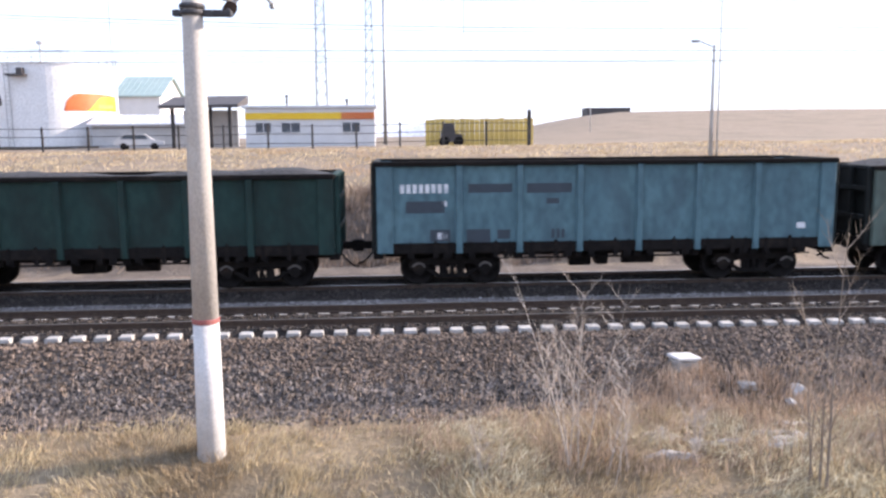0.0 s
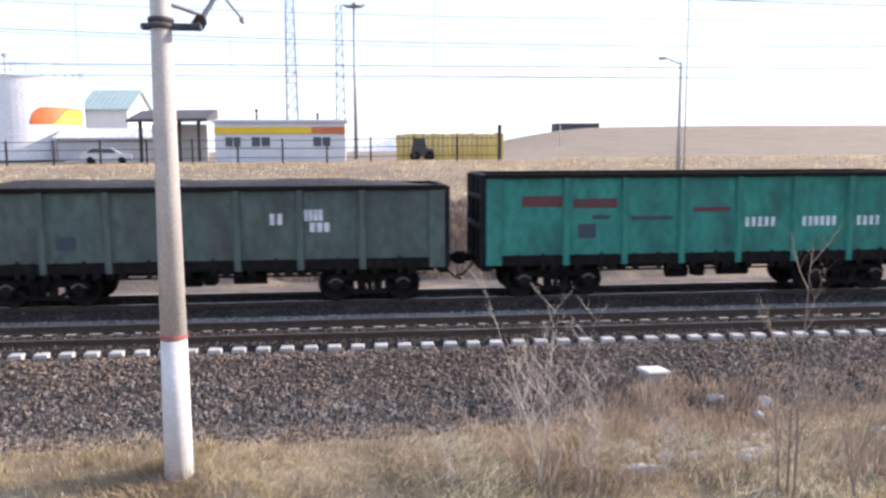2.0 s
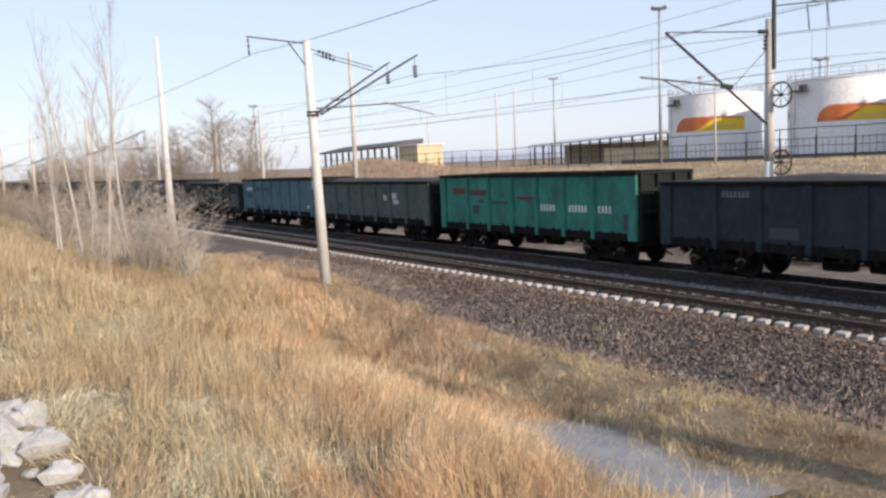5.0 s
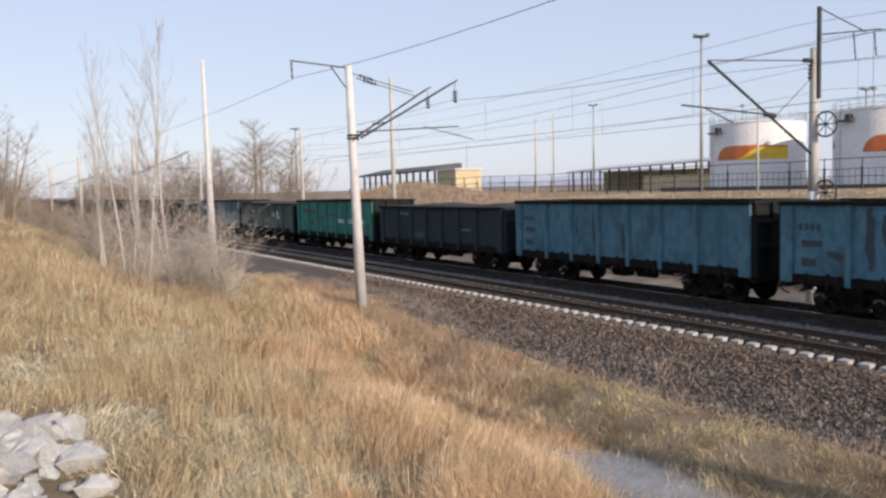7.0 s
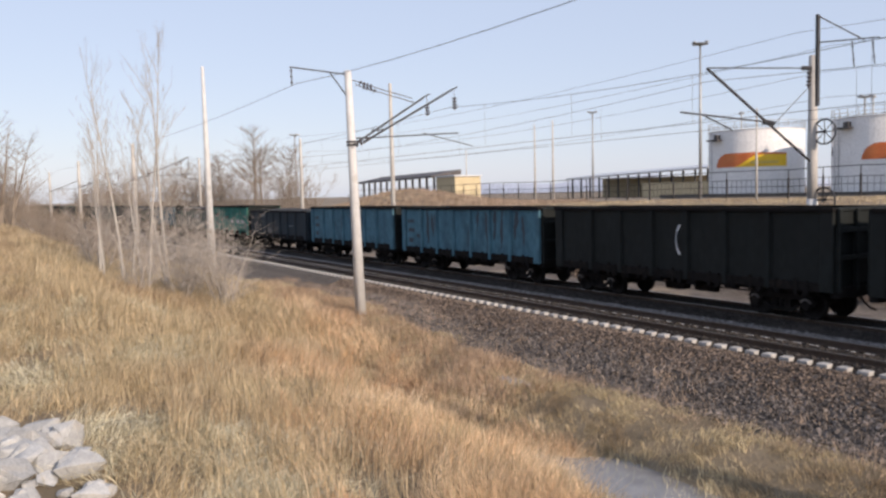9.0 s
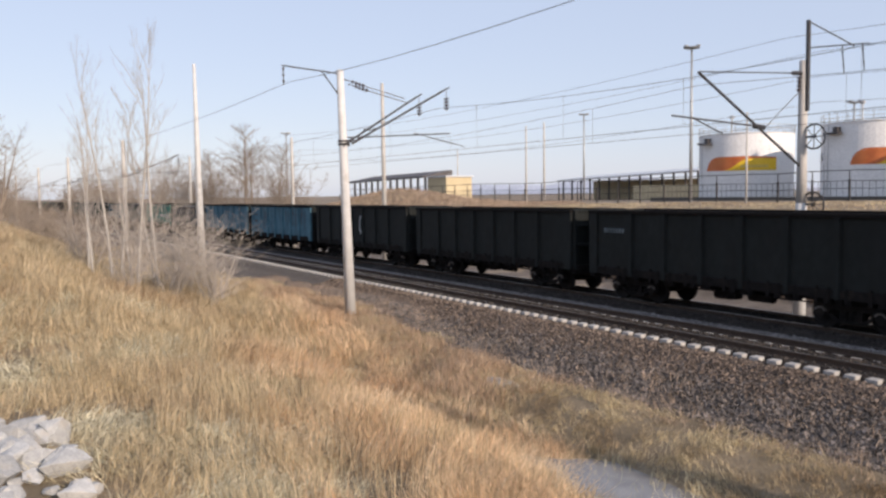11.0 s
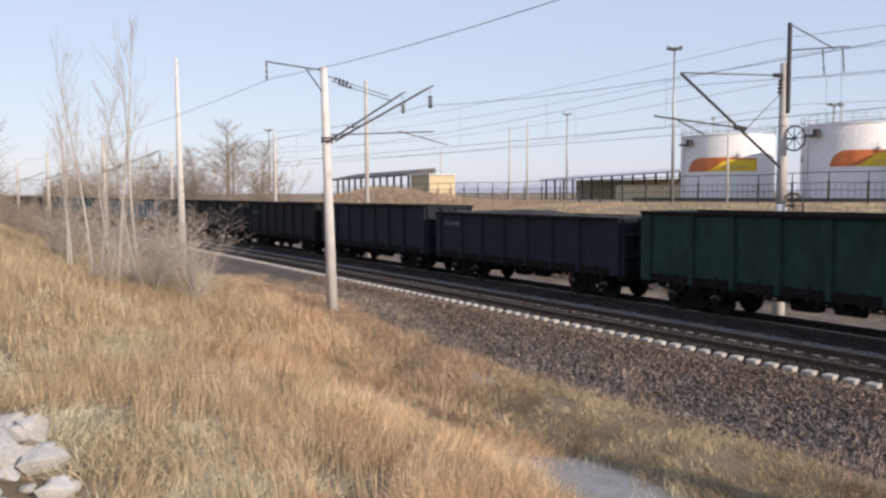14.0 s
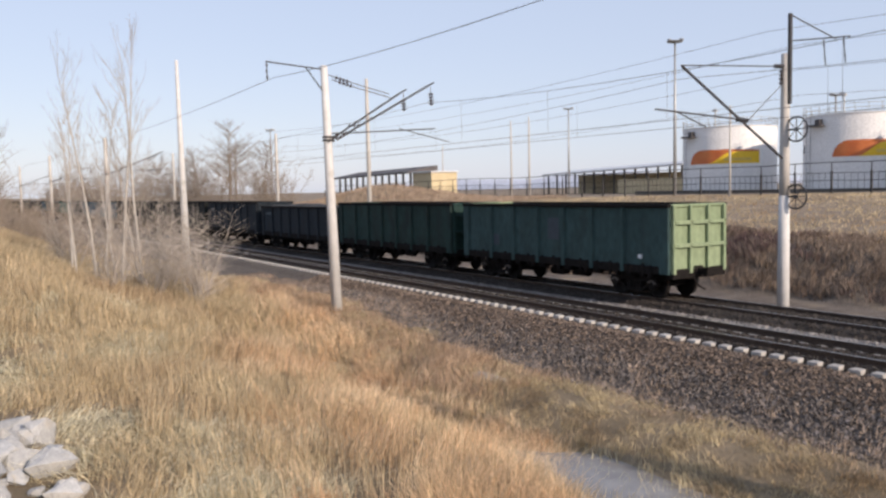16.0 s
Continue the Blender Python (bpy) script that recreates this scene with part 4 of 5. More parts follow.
# feeder bracket on the second pole, facing away from the track
zq = float(pole_b.matrix_basis.translation.z)
g = Geo().tube((0, 0, 8.85 - zq), (0, -2.35, 9.05 - zq), 0.03, n=6)
g.tube((0, 0, 7.9 - zq), (0, -0.75, 8.9 - zq), 0.025, n=6)
part("feeder_bracket", g, M["steel"], pole_b)
g = Geo()
insulator(g, (0, -2.3, 9.0 - zq), (0, -2.3, 8.35 - zq), 3, 0.06)
part("insulator", g, M["insulator"], pole_b)
g = Geo()
for dx, dz in ((-0.08, 0), (0.22, -0.22)):
    insulator(g, (dx, 0.5, 8.58 - zq + dz), (dx, 1.1, 8.42 - zq + dz), 4, 0.085)
    g.tube((dx, 0.2, 8.66 - zq + dz), (dx, 0.5, 8.58 - zq + dz), 0.02, n=5)
    g.tube((dx, 1.1, 8.42 - zq + dz), (dx + 0.05, 2.8, 8.0 - zq + dz), 0.018, n=5)
part("strain_insulator", g, M["insulator"], pole_b, "dark strain insulators")


# ---- wires ----
def wire(name, y, z, sag, xs, r=0.0085, label="thin overhead wire sagging between poles", drop=None):
    g = Geo()
    pts = []
    for a, b in zip(xs, xs[1:]):
        n = 10
        for k in range(n):
            f = k / n
            pts.append((a + (b - a) * f, y, z - 4 * sag * f * (1 - f)))
            if drop and k % 2:
                g.tube(pts[-1], (pts[-1][0], y, drop), 0.005, n=3, caps=False)
    g.chain(pts + [(xs[-1], y, z)], r, 4)
    ob = new(name, g.mesh(name, M["wire"]))
    return tagged(ob, label, "wire", "overhead wires")


near_x = [-330, -270, -200, -150, -112, -75, -29, -3.1, 45, 100]
far_x = [-330, -270, -215, -160, -112, -74, -19.75, 35, 90]
wire("contact_wire", 18.1, 6.0, 0.0, [-330, 100])
wire("contact_wire", 22.4, 6.15, 0.0, [-330, 90])
wire("messenger_wire", 17.75, 7.75, 0.45, near_x, drop=6.0)
wire("messenger_wire", 22.6, 7.85, 0.8, far_x, drop=6.15)
wire("feeder_wire", 11.1, 8.4, 0.35, near_x, 0.010)
wire("feeder_wire", 29.4, 8.6, 0.8, far_x, 0.008)
wire("feeder_wire", 29.6, 9.6, 0.7, far_x, 0.008)
wire("feeder_wire", 27.4, 9.9, 0.7, far_x, 0.008)
wire("feeder_wire", 29.5, 7.6, 0.8, far_x, 0.007)


# ---- masts and street lamps of the depot ----
def flood_mast(x, y, top, r=0.22, head=1.0, label="tall grey floodlight mast with a round lamp platform"):
    z = float(ground_z(x, y))
    m = thing("floodlight_mast", (x, y, z), label, "lamp mast", "depot lamp masts")
    h = top - z
    part("shaft", Geo().turned([(r, -0.3), (r * 0.8, h * 0.5), (r * 0.5, h)], 12), M["grey_steel"], m, smooth=True)
    part("platform", Geo().turned([(head * 0.3, h - 0.22), (head * 0.95, h - 0.12), (head, h - 0.02), (head * 0.5, h + 0.03)], 12), M["grey_steel"], m)
    for k in range(4):
        a = k * math.pi / 2
        lamps = Geo().box(head * math.cos(a) - 0.2, head * math.sin(a) - 0.2, h - 0.01, head * math.cos(a) + 0.2, head * math.sin(a) + 0.2, h + 0.16, 0.03)
        part("floodlight", lamps, M["grey_steel"], m)
    return m


def spot(az, y):
    return -y * math.tan(radians(az)), y


flood_mast(*spot(0.2, 88), 19.3)
flood_mast(*spot(41.5, 78), 21.6)
flood_mast(*spot(48.6, 120), 21.3, 0.25, 1.1)
flood_mast(*spot(69.3, 60), 17.0, 0.2, 0.9)
flood_mast(*spot(31.7, 102), 15.6, 0.2, 0.8)


def light_pole(x, y, top, r=0.13, arm=0.0, name="street_lamp", label="slim pale lamp pole"):
    z = float(ground_z(x, y))
    m = thing(name, (x, y, z), label, "lamp pole", "slim lamp poles")
    h = top - z
    part("shaft", Geo().turned([(r, -0.3), (r * 0.6, h)], 10), M["concrete"], m, smooth=True)
    if arm:
        part("lamp_arm", Geo().tube((0, 0, h - 0.15), (-arm, -0.2, h + 0.2), 0.04, n=6), M["grey_steel"], m)
        part("lamp_head", Geo().box(-arm - 0.5, -0.35, h + 0.12, -arm, -0.05, h + 0.28, 0.03), M["grey_steel"], m)
    return m


light_pole(20.2, 50, 9.6, 0.13, 1.0)
light_pole(20.6, 50, 13.6, 0.06, 0.0, "radio_mast", "thin tall steel mast with small side antennas")
light_pole(*spot(51.35, 64), 13.0, 0.15)
light_pole(*spot(52.6, 70), 13.6, 0.15)
light_pole(*spot(38.0, 60), 11.0, 0.11)
light_pole(*spot(57.4, 90), 13.0, 0.16)
light_pole(*spot(27.0, 60), 11.0, 0.11)
light_pole(*spot(-14.0, 160), 11.5, 0.12)


def lattice_tower(x, y, w, top):
    z = float(ground_z(x, y))
    m = thing("lattice_tower", (x, y, z), "tall pale steel lattice tower", "tower", "lattice towers")
    h = top - z
    for sx in (-1, 1):
        for sy in (-1, 1):
            part("leg", Geo().beam((sx * w, sy * w, -0.2), (sx * w * 0.55, sy * w * 0.55, h), 0.14, 0.14), M["grey_steel"], m)
    b = Geo()
    n = int(h / 2.0)
    for k in range(n):
        z0, z1 = k * h / n, (k + 1) * h / n
        w0, w1 = w * (1 - 0.45 * k / n), w * (1 - 0.45 * (k + 1) / n)
        for s in (-1, 1):
            b.beam((-w0, s * w0, z0), (w1, s * w1, z1), 0.07, 0.07)
            b.beam((s * w0, w0, z0), (s * w1, -w1, z1), 0.07, 0.07)
            b.beam((-w1, s * w1, z1), (w1, s * w1, z1), 0.06, 0.06)
    part("bracing", b, M["grey_steel"], m)


lattice_tower(*spot(4.55, 140), 1.0, 36)
lattice_tower(*spot(1.25, 150), 0.9, 30)

# ---- fence along the depot ----
fence = thing("fence", (0, 62, 0), "dark steel post and rail fence along the depot", "fence")
post_me = Geo().box(-0.07, -0.07, -0.3, 0.07, 0.07, 1.9, 0.01).mesh("post", M["fence"])
xs = [10.77 - 3.29 * k for k in range(46)]
for x in xs:
    part("post", post_me, M["fence"], fence, m=pose(x, 0, float(ground_z(x, 62))))
for a, b in zip(xs, xs[1:]):
    za, zb2 = float(ground_z(a, 62)), float(ground_z(b, 62))
    g = Geo()
    for h in (0.45, 1.15, 1.75):
        g.beam((a, 0, za + h), (b, 0, zb2 + h), 0.04, 0.05)
    part("rail", g, M["fence"], fence)
    if a < -30:
        g = Geo()
        for k in range(1, 6):
            f = k / 6
            g.beam((a + (b - a) * f, 0, za + 0.45), (a + (b - a) * f, 0, za + 1.75), 0.025, 0.025)
        part("infill", g, M["fence"], fence)
        part("panel_top", Geo().beam((a, 0, za + 2.6), (b, 0, zb2 + 2.6), 0.05, 0.07), M["fence"], fence)
        part("post_top", Geo().box(a - 0.03, -0.03, za + 1.9, a + 0.03, 0.03, za + 2.6), M["fence"], fence)
corner = part("corner_post", Geo().box(-0.13, -0.13, -0.3, 0.13, 0.13, 2.75, 0.02), M["fence"], fence, "thick corner post", m=pose(10.77, 0, float(ground_z(10.77, 62))))

board_fence = thing("board_fence", (0, 66, 0), "ochre yellow board fence panel", "fence")
bme = Geo().box(-0.19, -0.02, -0.2, 0.19, 0.02, 2.2, 0.008).mesh("board", M["yellow_board"])
for k in range(22):
    x = 3.2 + k * 0.40
    part("board", bme, M["yellow_board"], board_fence, m=pose(x, 0, float(ground_z(x, 66)) - 0.12 * random.random()))
eq = thing("parked_machine", (4.9, 64, float(ground_z(4.9, 64))), "small dark wheeled machine beside the yellow fence", "machine")
part("body", Geo().slab([(-0.8, 0.35), (0.9, 0.35), (0.9, 0.9), (0.35, 1.0), (0.2, 1.75), (-0.5, 1.8), (-0.75, 1.0)], -0.6, 0.6), M["roof_dark"], eq)
for x in (-0.5, 0.6):
    for y in (-0.65, 0.55):
        part("wheel", Geo().turned([(0.2, 0), (0.38, 0.02), (0.38, 0.14), (0.2, 0.16)], 14, "y"), M["under"], eq, m=pose(x, y, 0.38))


def parked_car(x, y, rz, paint, label):
    c = thing("parked_car", pose(x, y, float(ground_z(x, y)), 0, 0, rz), label, "car", "parked cars")
    part("body", Geo().slab([(-2.1, 0.35), (2.1, 0.35), (2.15, 0.75), (1.2, 0.92), (0.5, 1.4), (-1.2, 1.45), (-1.9, 0.95), (-2.15, 0.85)], -0.82, 0.82), M[paint], c)
    for s in (-0.825, 0.825):
        part("side_window", Geo().slab([(0.9, 0.95), (0.42, 1.33), (-1.1, 1.37), (-1.6, 0.97)], s - 0.01, s + 0.01), M["window"], c)
    for x2 in (-1.3, 1.3):
        for y2 in (-0.86, 0.7):
            part("wheel", Geo().turned([(0.18, 0), (0.31, 0.01), (0.31, 0.15), (0.18, 0.16)], 14, "y"), M["under"], c, m=pose(x2, y2, 0.31))


parked_car(-22.6, 76, 12, "wall_grey", "grey saloon car parked in the depot yard")
block("blue_shed", -31, -21, 88, 94, 5.6, "wall_grey", "low shed with a bluish metal roof", "roof_light", gable=0.9)
block("hill_house", 100, 122, 408, 420, float(ground_z(111, 408)) + 3.2, "roof_dark", "dark low building far off on the ridge", "roof_dark")

# ---- foreground pieces ----
zb0 = float(ground_z(6.2, 16.3))
blk = thing("concrete_block", pose(6.2, 16.25, zb0 - 0.08, 0, 3, 12), "pale concrete block half sunk in the ballast slope", "concrete block")
part("body", Geo().box(-0.25, -0.2, 0, 0.25, 0.2, 0.26, 0.03), M["sleeper"], blk)
# cap whiter than the body, painting in the sunlit top
part("cap", Geo().box(-0.28, -0.23, 0.264, 0.28, 0.23, 0.34, 0.02), M["whitewash"], blk, "cap slab, sunlit top painted into its whitish colour")


def rough_rock(seed, r):
    """A broken boulder: the hull of a few random points, its edges chipped."""
    rr = random.Random(seed)
    bm = bmesh.new()
    for _ in range(13):
        d = Vector((rr.gauss(0, 1), rr.gauss(0, 1), rr.gauss(0, 1))).normalized()
        bm.verts.new((d.x * r * rr.uniform(0.85, 1.1), d.y * r * rr.uniform(0.75, 1.0), d.z * r * rr.uniform(0.6, 0.85)))
    bmesh.ops.convex_hull(bm, input=bm.verts)
    bmesh.ops.delete(bm, geom=[v for v in bm.verts if not v.link_faces], context="VERTS")
    bmesh.ops.bevel(bm, geom=list(bm.edges), offset=r * 0.025, segments=1, affect="EDGES")
    for v in bm.verts:
        v.co += Vector((rr.uniform(-1, 1), rr.uniform(-1, 1), rr.uniform(-1, 1))) * r * 0.02
    me = bpy.data.meshes.new("rock")
    bm.to_mesh(me)
    bm.free()
    me.materials.append(M["rock"])
    return me


rock_meshes = [rough_rock(k, 1.0) for k in range(8)]
rr = random.Random(5)
for k in range(78):
    if k < 28:
        x, y, s = rr.uniform(-15.4, -12.9), rr.uniform(-1.8, 1.45), rr.uniform(0.28, 0.5)
    else:
        x, y, s = rr.uniform(-12.9, -10.6), rr.uniform(-1.5, 1.6 if k < 70 else 2.9), rr.uniform(0.12, 0.32)
    ob = new("boulder", rock_meshes[k % 8])
    ob.matrix_basis = Matrix.LocRotScale((x, y, float(ground_z(x, y)) + s * 0.25), Euler((rr.uniform(-0.4, 0.4), rr.uniform(-0.4, 0.4), rr.uniform(0, 6.3))), (s * rr.uniform(0.8, 1.3), s, s * rr.uniform(0.7, 1.1)))
    tagged(ob, "pale broken boulder in a heap at the grassy bank", "rock", "heap of pale boulders")


def flat_patch(name, cx, cy, rx, ry, z, mat_, label, cat, seed, kind="structure", lift=0.0, follow=False):
    r = random.Random(seed)
    n = 40
    vs = [(cx, cy, z)]
    ph = [r.uniform(0, 6.3) for _ in range(4)]
    for ring in (0.5, 1.0):
        for i in range(n):
            a = 2 * math.pi * i / n
            k = ring * (1 + 0.18 * math.sin(2 * a + ph[0]) + 0.12 * math.sin(5 * a + ph[1]) + 0.07 * math.sin(9 * a + ph[2]))
            vs.append((cx + rx * k * math.cos(a), cy + ry * k * math.sin(a), z))
    if follow:
        vs = [(x, y, float(ground_z(x, y)) + (lift if i <= n else -0.03)) for i, (x, y, _) in enumerate(vs)]
    fs = [(0, 1 + i, 1 + (i + 1) % n) for i in range(n)] + [(1 + i, 1 + n + i, 1 + n + (i + 1) % n, 1 + (i + 1) % n) for i in range(n)]
    ob = new(name, Geo().add(vs, fs).mesh(name, mat_, True))
    return tagged(ob, label, cat, kind=kind)


flat_patch("water_ditch", -10.5, 10.9, 2.7, 1.6, -1.58, M["ice"], "shallow still puddle in the ditch", "water", 3)
# icy pool: the snow colour paints in the sky it reflects
flat_patch("snow_patch", -18.6, 13.3, 0.8, 0.3, 0, M["snow"], "icy pool at the foot of the ballast, its sky reflection painted pale", "snow", 4, "", 0.05, True)
sn = random.Random(12)
for k in range(26):
    x, y = sn.uniform(4.6, 10.5), sn.gauss(13.5, 0.28)
    flat_patch("snow_patch", x, y, sn.uniform(0.12, 0.5), sn.uniform(0.06, 0.16), 0, M["snow"], "broken remnant of dirty old snow on dry grass", "snow", 20 + k, "", 0.07, True)
for k, (x, y, r) in enumerate(((7.35, 15.6, 0.2), (8.3, 15.4, 0.26), (7.9, 14.9, 0.14), (10.2, 13.9, 0.3), (9.6, 13.7, 0.2))):
    ob = new("stone", rock_meshes[k])
    ob.matrix_basis = Matrix.LocRotScale((x, y, float(ground_z(x, y)) + 0.06), Euler((0.2, 0.1, k)), (r * 1.4, r, r * 0.8))
    tagged(ob, "pale broken stone on the grassy slope", "rock", "loose pale stones")


# ---- trees and shrubs ----
def grow(g, rng, p, d, length, r, depth, spread, up, n_side):
    """A limb as a chain of tapered pieces, with side limbs."""
    pts = [p]
    segs = 5 if depth > 1 else 3
    for k in range(segs):
        d = (d + Vector((rng.uniform(-1, 1), rng.uniform(-1, 1), rng.uniform(-0.3, 1) * up)) * 0.12).normalized()
        pts.append(pts[-1] + d * (length / segs))
    g.chain(pts, [r * (1 - 0.75 * k / segs) for k in range(segs + 1)], 5 if depth > 1 else 3)
    if depth <= 0:
        return
    for j in range(n_side):
        f = rng.uniform(0.22, 0.98)
        k = min(segs - 1, int(f * segs))
        q = pts[k].lerp(pts[k + 1], f * segs - k)
        side = Vector((rng.uniform(-1, 1), rng.uniform(-1, 1), 0)).normalized()
        nd = (d * (1 - spread) + side * spread + Vector((0, 0, up * 0.4))).normalized()
        grow(g, rng, q, nd, length * rng.uniform(0.28, 0.5) * (1.15 - f * 0.6), max(0.003, r * 0.42), depth - 1, spread, up, max(3, int(n_side * 0.55)))


def tree(name, x, y, h, r, seed, bark, label, cat, depth=2, spread=0.5, up=0.6, n_side=12, stems=1, group="", lean=0.0, splay=0.1, reach=1.0, fine=1.0, rounded=False):
    rng = random.Random(seed)
    z = float(ground_z(x, y))
    t = thing(name, (x, y, z - 0.1), label, cat, group)
    trunk, crown = Geo(), Geo()
    for s in range(stems):
        off = Vector((rng.uniform(-0.25, 0.25), rng.uniform(-0.25, 0.25), 0)) * (stems > 1)
        d = Vector((rng.uniform(-splay, splay) * stems ** 0.7 - lean, rng.uniform(-splay, splay) * stems ** 0.7, 1)).normalized()
        hh = h * (1 if s == 0 else rng.uniform(0.55, 0.95))
        pts = [off]
        for k in range(8):
            d = (d + Vector((rng.uniform(-1, 1), rng.uniform(-1, 1), 0)) * 0.045).normalized()
            pts.append(pts[-1] + d * hh / 8)
        if stems > 1:
            part("stem", Geo().chain(pts, [r * (1 - k / 8.15) for k in range(9)], 6), bark, t, smooth=True)
        else:
            trunk.chain(pts, [r * (1 - k / 8.15) for k in range(9)], 7)
        for j in range(n_side):
            f = rng.uniform(0.34 if rounded else 0.18, 0.97)
            k = min(7, int(f * 8))
            q = pts[k].lerp(pts[k + 1], f * 8 - k)
            side = Vector((rng.uniform(-1, 1), rng.uniform(-1, 1), 0)).normalized()
            nd = (Vector((0, 0, 1)) * (1 - spread) + side * spread).normalized()
            grow(crown, rng, q, nd, hh * rng.uniform(0.16, 0.34) * ((0.45 + 0.75 * math.sin(math.pi * f)) if rounded else (1.2 - f * 0.7)) * reach, max(0.005, r * 0.33 * fine), depth - 1, spread, up, 6)
    if stems == 1:
        part("trunk", trunk, bark, t, smooth=True)
    part("crown", crown, M["twig"] if bark is not M["bark"] else M["bark"], t, "bare leafless twigs")
    return t


for k, (x, y, h, r) in enumerate(((-36.2, 7.7, 10.6, 0.085), (-36.6, 6.9, 10.8, 0.08), (-36.4, 5.9, 9.6, 0.075), (-38.0, 5.2, 8.0, 0.06), (-39.0, 8.2, 9.2, 0.07), (-35.0, 6.5, 7.0, 0.05), (-41.0, 7.0, 8.8, 0.07), (-34.6, 4.9, 6.0, 0.05), (-43.5, 6.2, 8.4, 0.06))):
    tree("birch", x, y, h, r, 40 + k, M["bark_white"], "young leafless birch with a pale slender trunk", "tree", 3, 0.36, 0.9, 26, 1, "young birches by the track", reach=1.0, fine=0.38)
for k, (x, y, h) in enumerate(((-34.5, 7.6, 4.6), (-36.2, 8.4, 5.4), (-38.0, 9.4, 5.0), (-33.0, 9.2, 4.0), (-43.0, 8.0, 5.0), (-35.2, 9.9, 4.8), (-33.5, 6.0, 3.4), (-46.0, 9.6, 5.2), (-40.5, 5.4, 4.4))):
    tree("willow_shrub", x, y, h, 0.032, 60 + k, M["twig"], "bare spreading shrub with pale thin branches", "shrub", 2, 0.66, 0.2, 18, 11, "bare shrubs by the track", reach=1.5, fine=0.7)
tree("sapling", 3.1, 12.7, 3.9, 0.015, 71, M["twig"], "bare pale sapling with many upright twigs", "shrub", 2, 0.5, 0.8, 16, 5, "bare saplings in the ditch", splay=0.07)
tree("sapling", 3.75, 12.4, 2.6, 0.012, 72, M["twig"], "bare pale sapling with many upright twigs", "shrub", 2, 0.55, 0.8, 14, 4, "bare saplings in the ditch", splay=0.07)
tree("sapling", 7.1, 11.9, 4.7, 0.030, 73, M["bark"], "bare grey sapling leaning over the ditch", "shrub", 2, 0.45, 0.8, 12, 2, "bare saplings in the ditch", 0.03, splay=0.05)
tree("sapling", 6.75, 12.2, 3.6, 0.020, 74, M["bark"], "bare grey sapling leaning over the ditch", "shrub", 2, 0.45, 0.8, 9, 2, "bare saplings in the ditch", 0.08, splay=0.05)
tree("sapling", 7.9, 12.0, 2.8, 0.018, 77, M["bark"], "bare grey sapling leaning over the ditch", "shrub", 2, 0.5, 0.7, 9, 3, "bare saplings in the ditch", splay=0.08)
tree("sapling", 5.2, 12.6, 1.9, 0.015, 75, M["twig"], "low bare twiggy shrub", "shrub", 2, 0.6, 0.5, 10, 5, "bare saplings in the ditch")
tree("sapling", 1.6, 12.5, 1.2, 0.012, 76, M["twig"], "low bare twiggy shrub", "shrub", 2, 0.6, 0.5, 10, 5, "bare saplings in the ditch")
for k, (x, y, h, r) in enumerate(((-118, 38, 12.6, 0.32), (-124, 41, 10.5, 0.22), (-110, 40, 9.5, 0.2), (-133, 38, 10.0, 0.22), (-143, 40, 9.5, 0.2), (-156, 37, 10.5, 0.22), (-170, 39, 10.0, 0.22), (-188, 36, 10.5, 0.22), (-210, 38, 11.0, 0.22), (-240, 37, 11.5, 0.22), (-280, 38, 12.0, 0.25))):
    tree("bare_tree", x, y, h, r, 90 + k, M["bark"], "leafless broad tree far down the line", "tree", 3, 0.62, 0.5, 56 if k < 3 else 34, 1, "distant bare trees", reach=1.25, fine=0.4, rounded=True)
for k, (x, y, h) in enumerate(((-62, 2.5, 7.4), (-64, 1.4, 8.0), (-67, 3.1, 7.4), (-63, -0.8, 8.2), (-150, 7, 8.0), (-170, 3, 9.0), (-195, 10, 8.5), (-240, 8, 9.0), (-62, -4, 8.5), (-125, 1, 6.0), (-300, 12, 10))):
    tree("bare_tree", x, y, h, 0.16, 120 + k, M["bark"], "leafless brown tree at the edge of the meadow", "tree", 3, 0.6, 0.4, 26, 3, "distant bare trees", reach=1.5, fine=0.32)
thick = tree("thicket", -92, 34, 6.4, 0.05, 140, M["bark"], "brown leafless thicket beyond the tracks", "shrub", 3, 0.6, 0.4, 13, 9, "thickets along the line", reach=1.3)
tall_thick = tree("thicket", -97, 36, 9.6, 0.06, 141, M["bark"], "tall brown leafless thicket beyond the tracks", "shrub", 3, 0.6, 0.4, 15, 9, "thickets along the line", reach=1.2)
tr_ = random.Random(4)
for k in range(70):
    x = -82 - k * 3.2 - tr_.uniform(0, 4)
    y = tr_.uniform(31, 38)
    copy_thing(tall_thick if k % 2 and k > 5 else thick, pose(x, y, float(ground_z(x, y)) - 0.1, 0, 0, tr_.uniform(0, 360)))
for k in range(14):
    x, y = -53 - k * 4.5 - tr_.uniform(0, 5), tr_.uniform(6.0, 11.8)
    copy_thing(thick, pose(x, y, float(ground_z(x, y)) - 1.3, 0, 0, tr_.uniform(0, 360)))
for k in range(16):
    x = tr_.uniform(-260, -120)
    y = tr_.uniform(0.02, 0.075) * -x
    copy_thing(tall_thick, pose(x, y, float(ground_z(x, y)) - 0.6, 0, 0, tr_.uniform(0, 360)))
for k in range(12):
    x, y = tr_.uniform(-27, 9), tr_.uniform(31.0, 34.0)
    copy_thing(thick, pose(x, y, float(ground_z(x, y)) - 4.4 - tr_.uniform(0, 0.8), 0, 0, tr_.uniform(0, 360)))


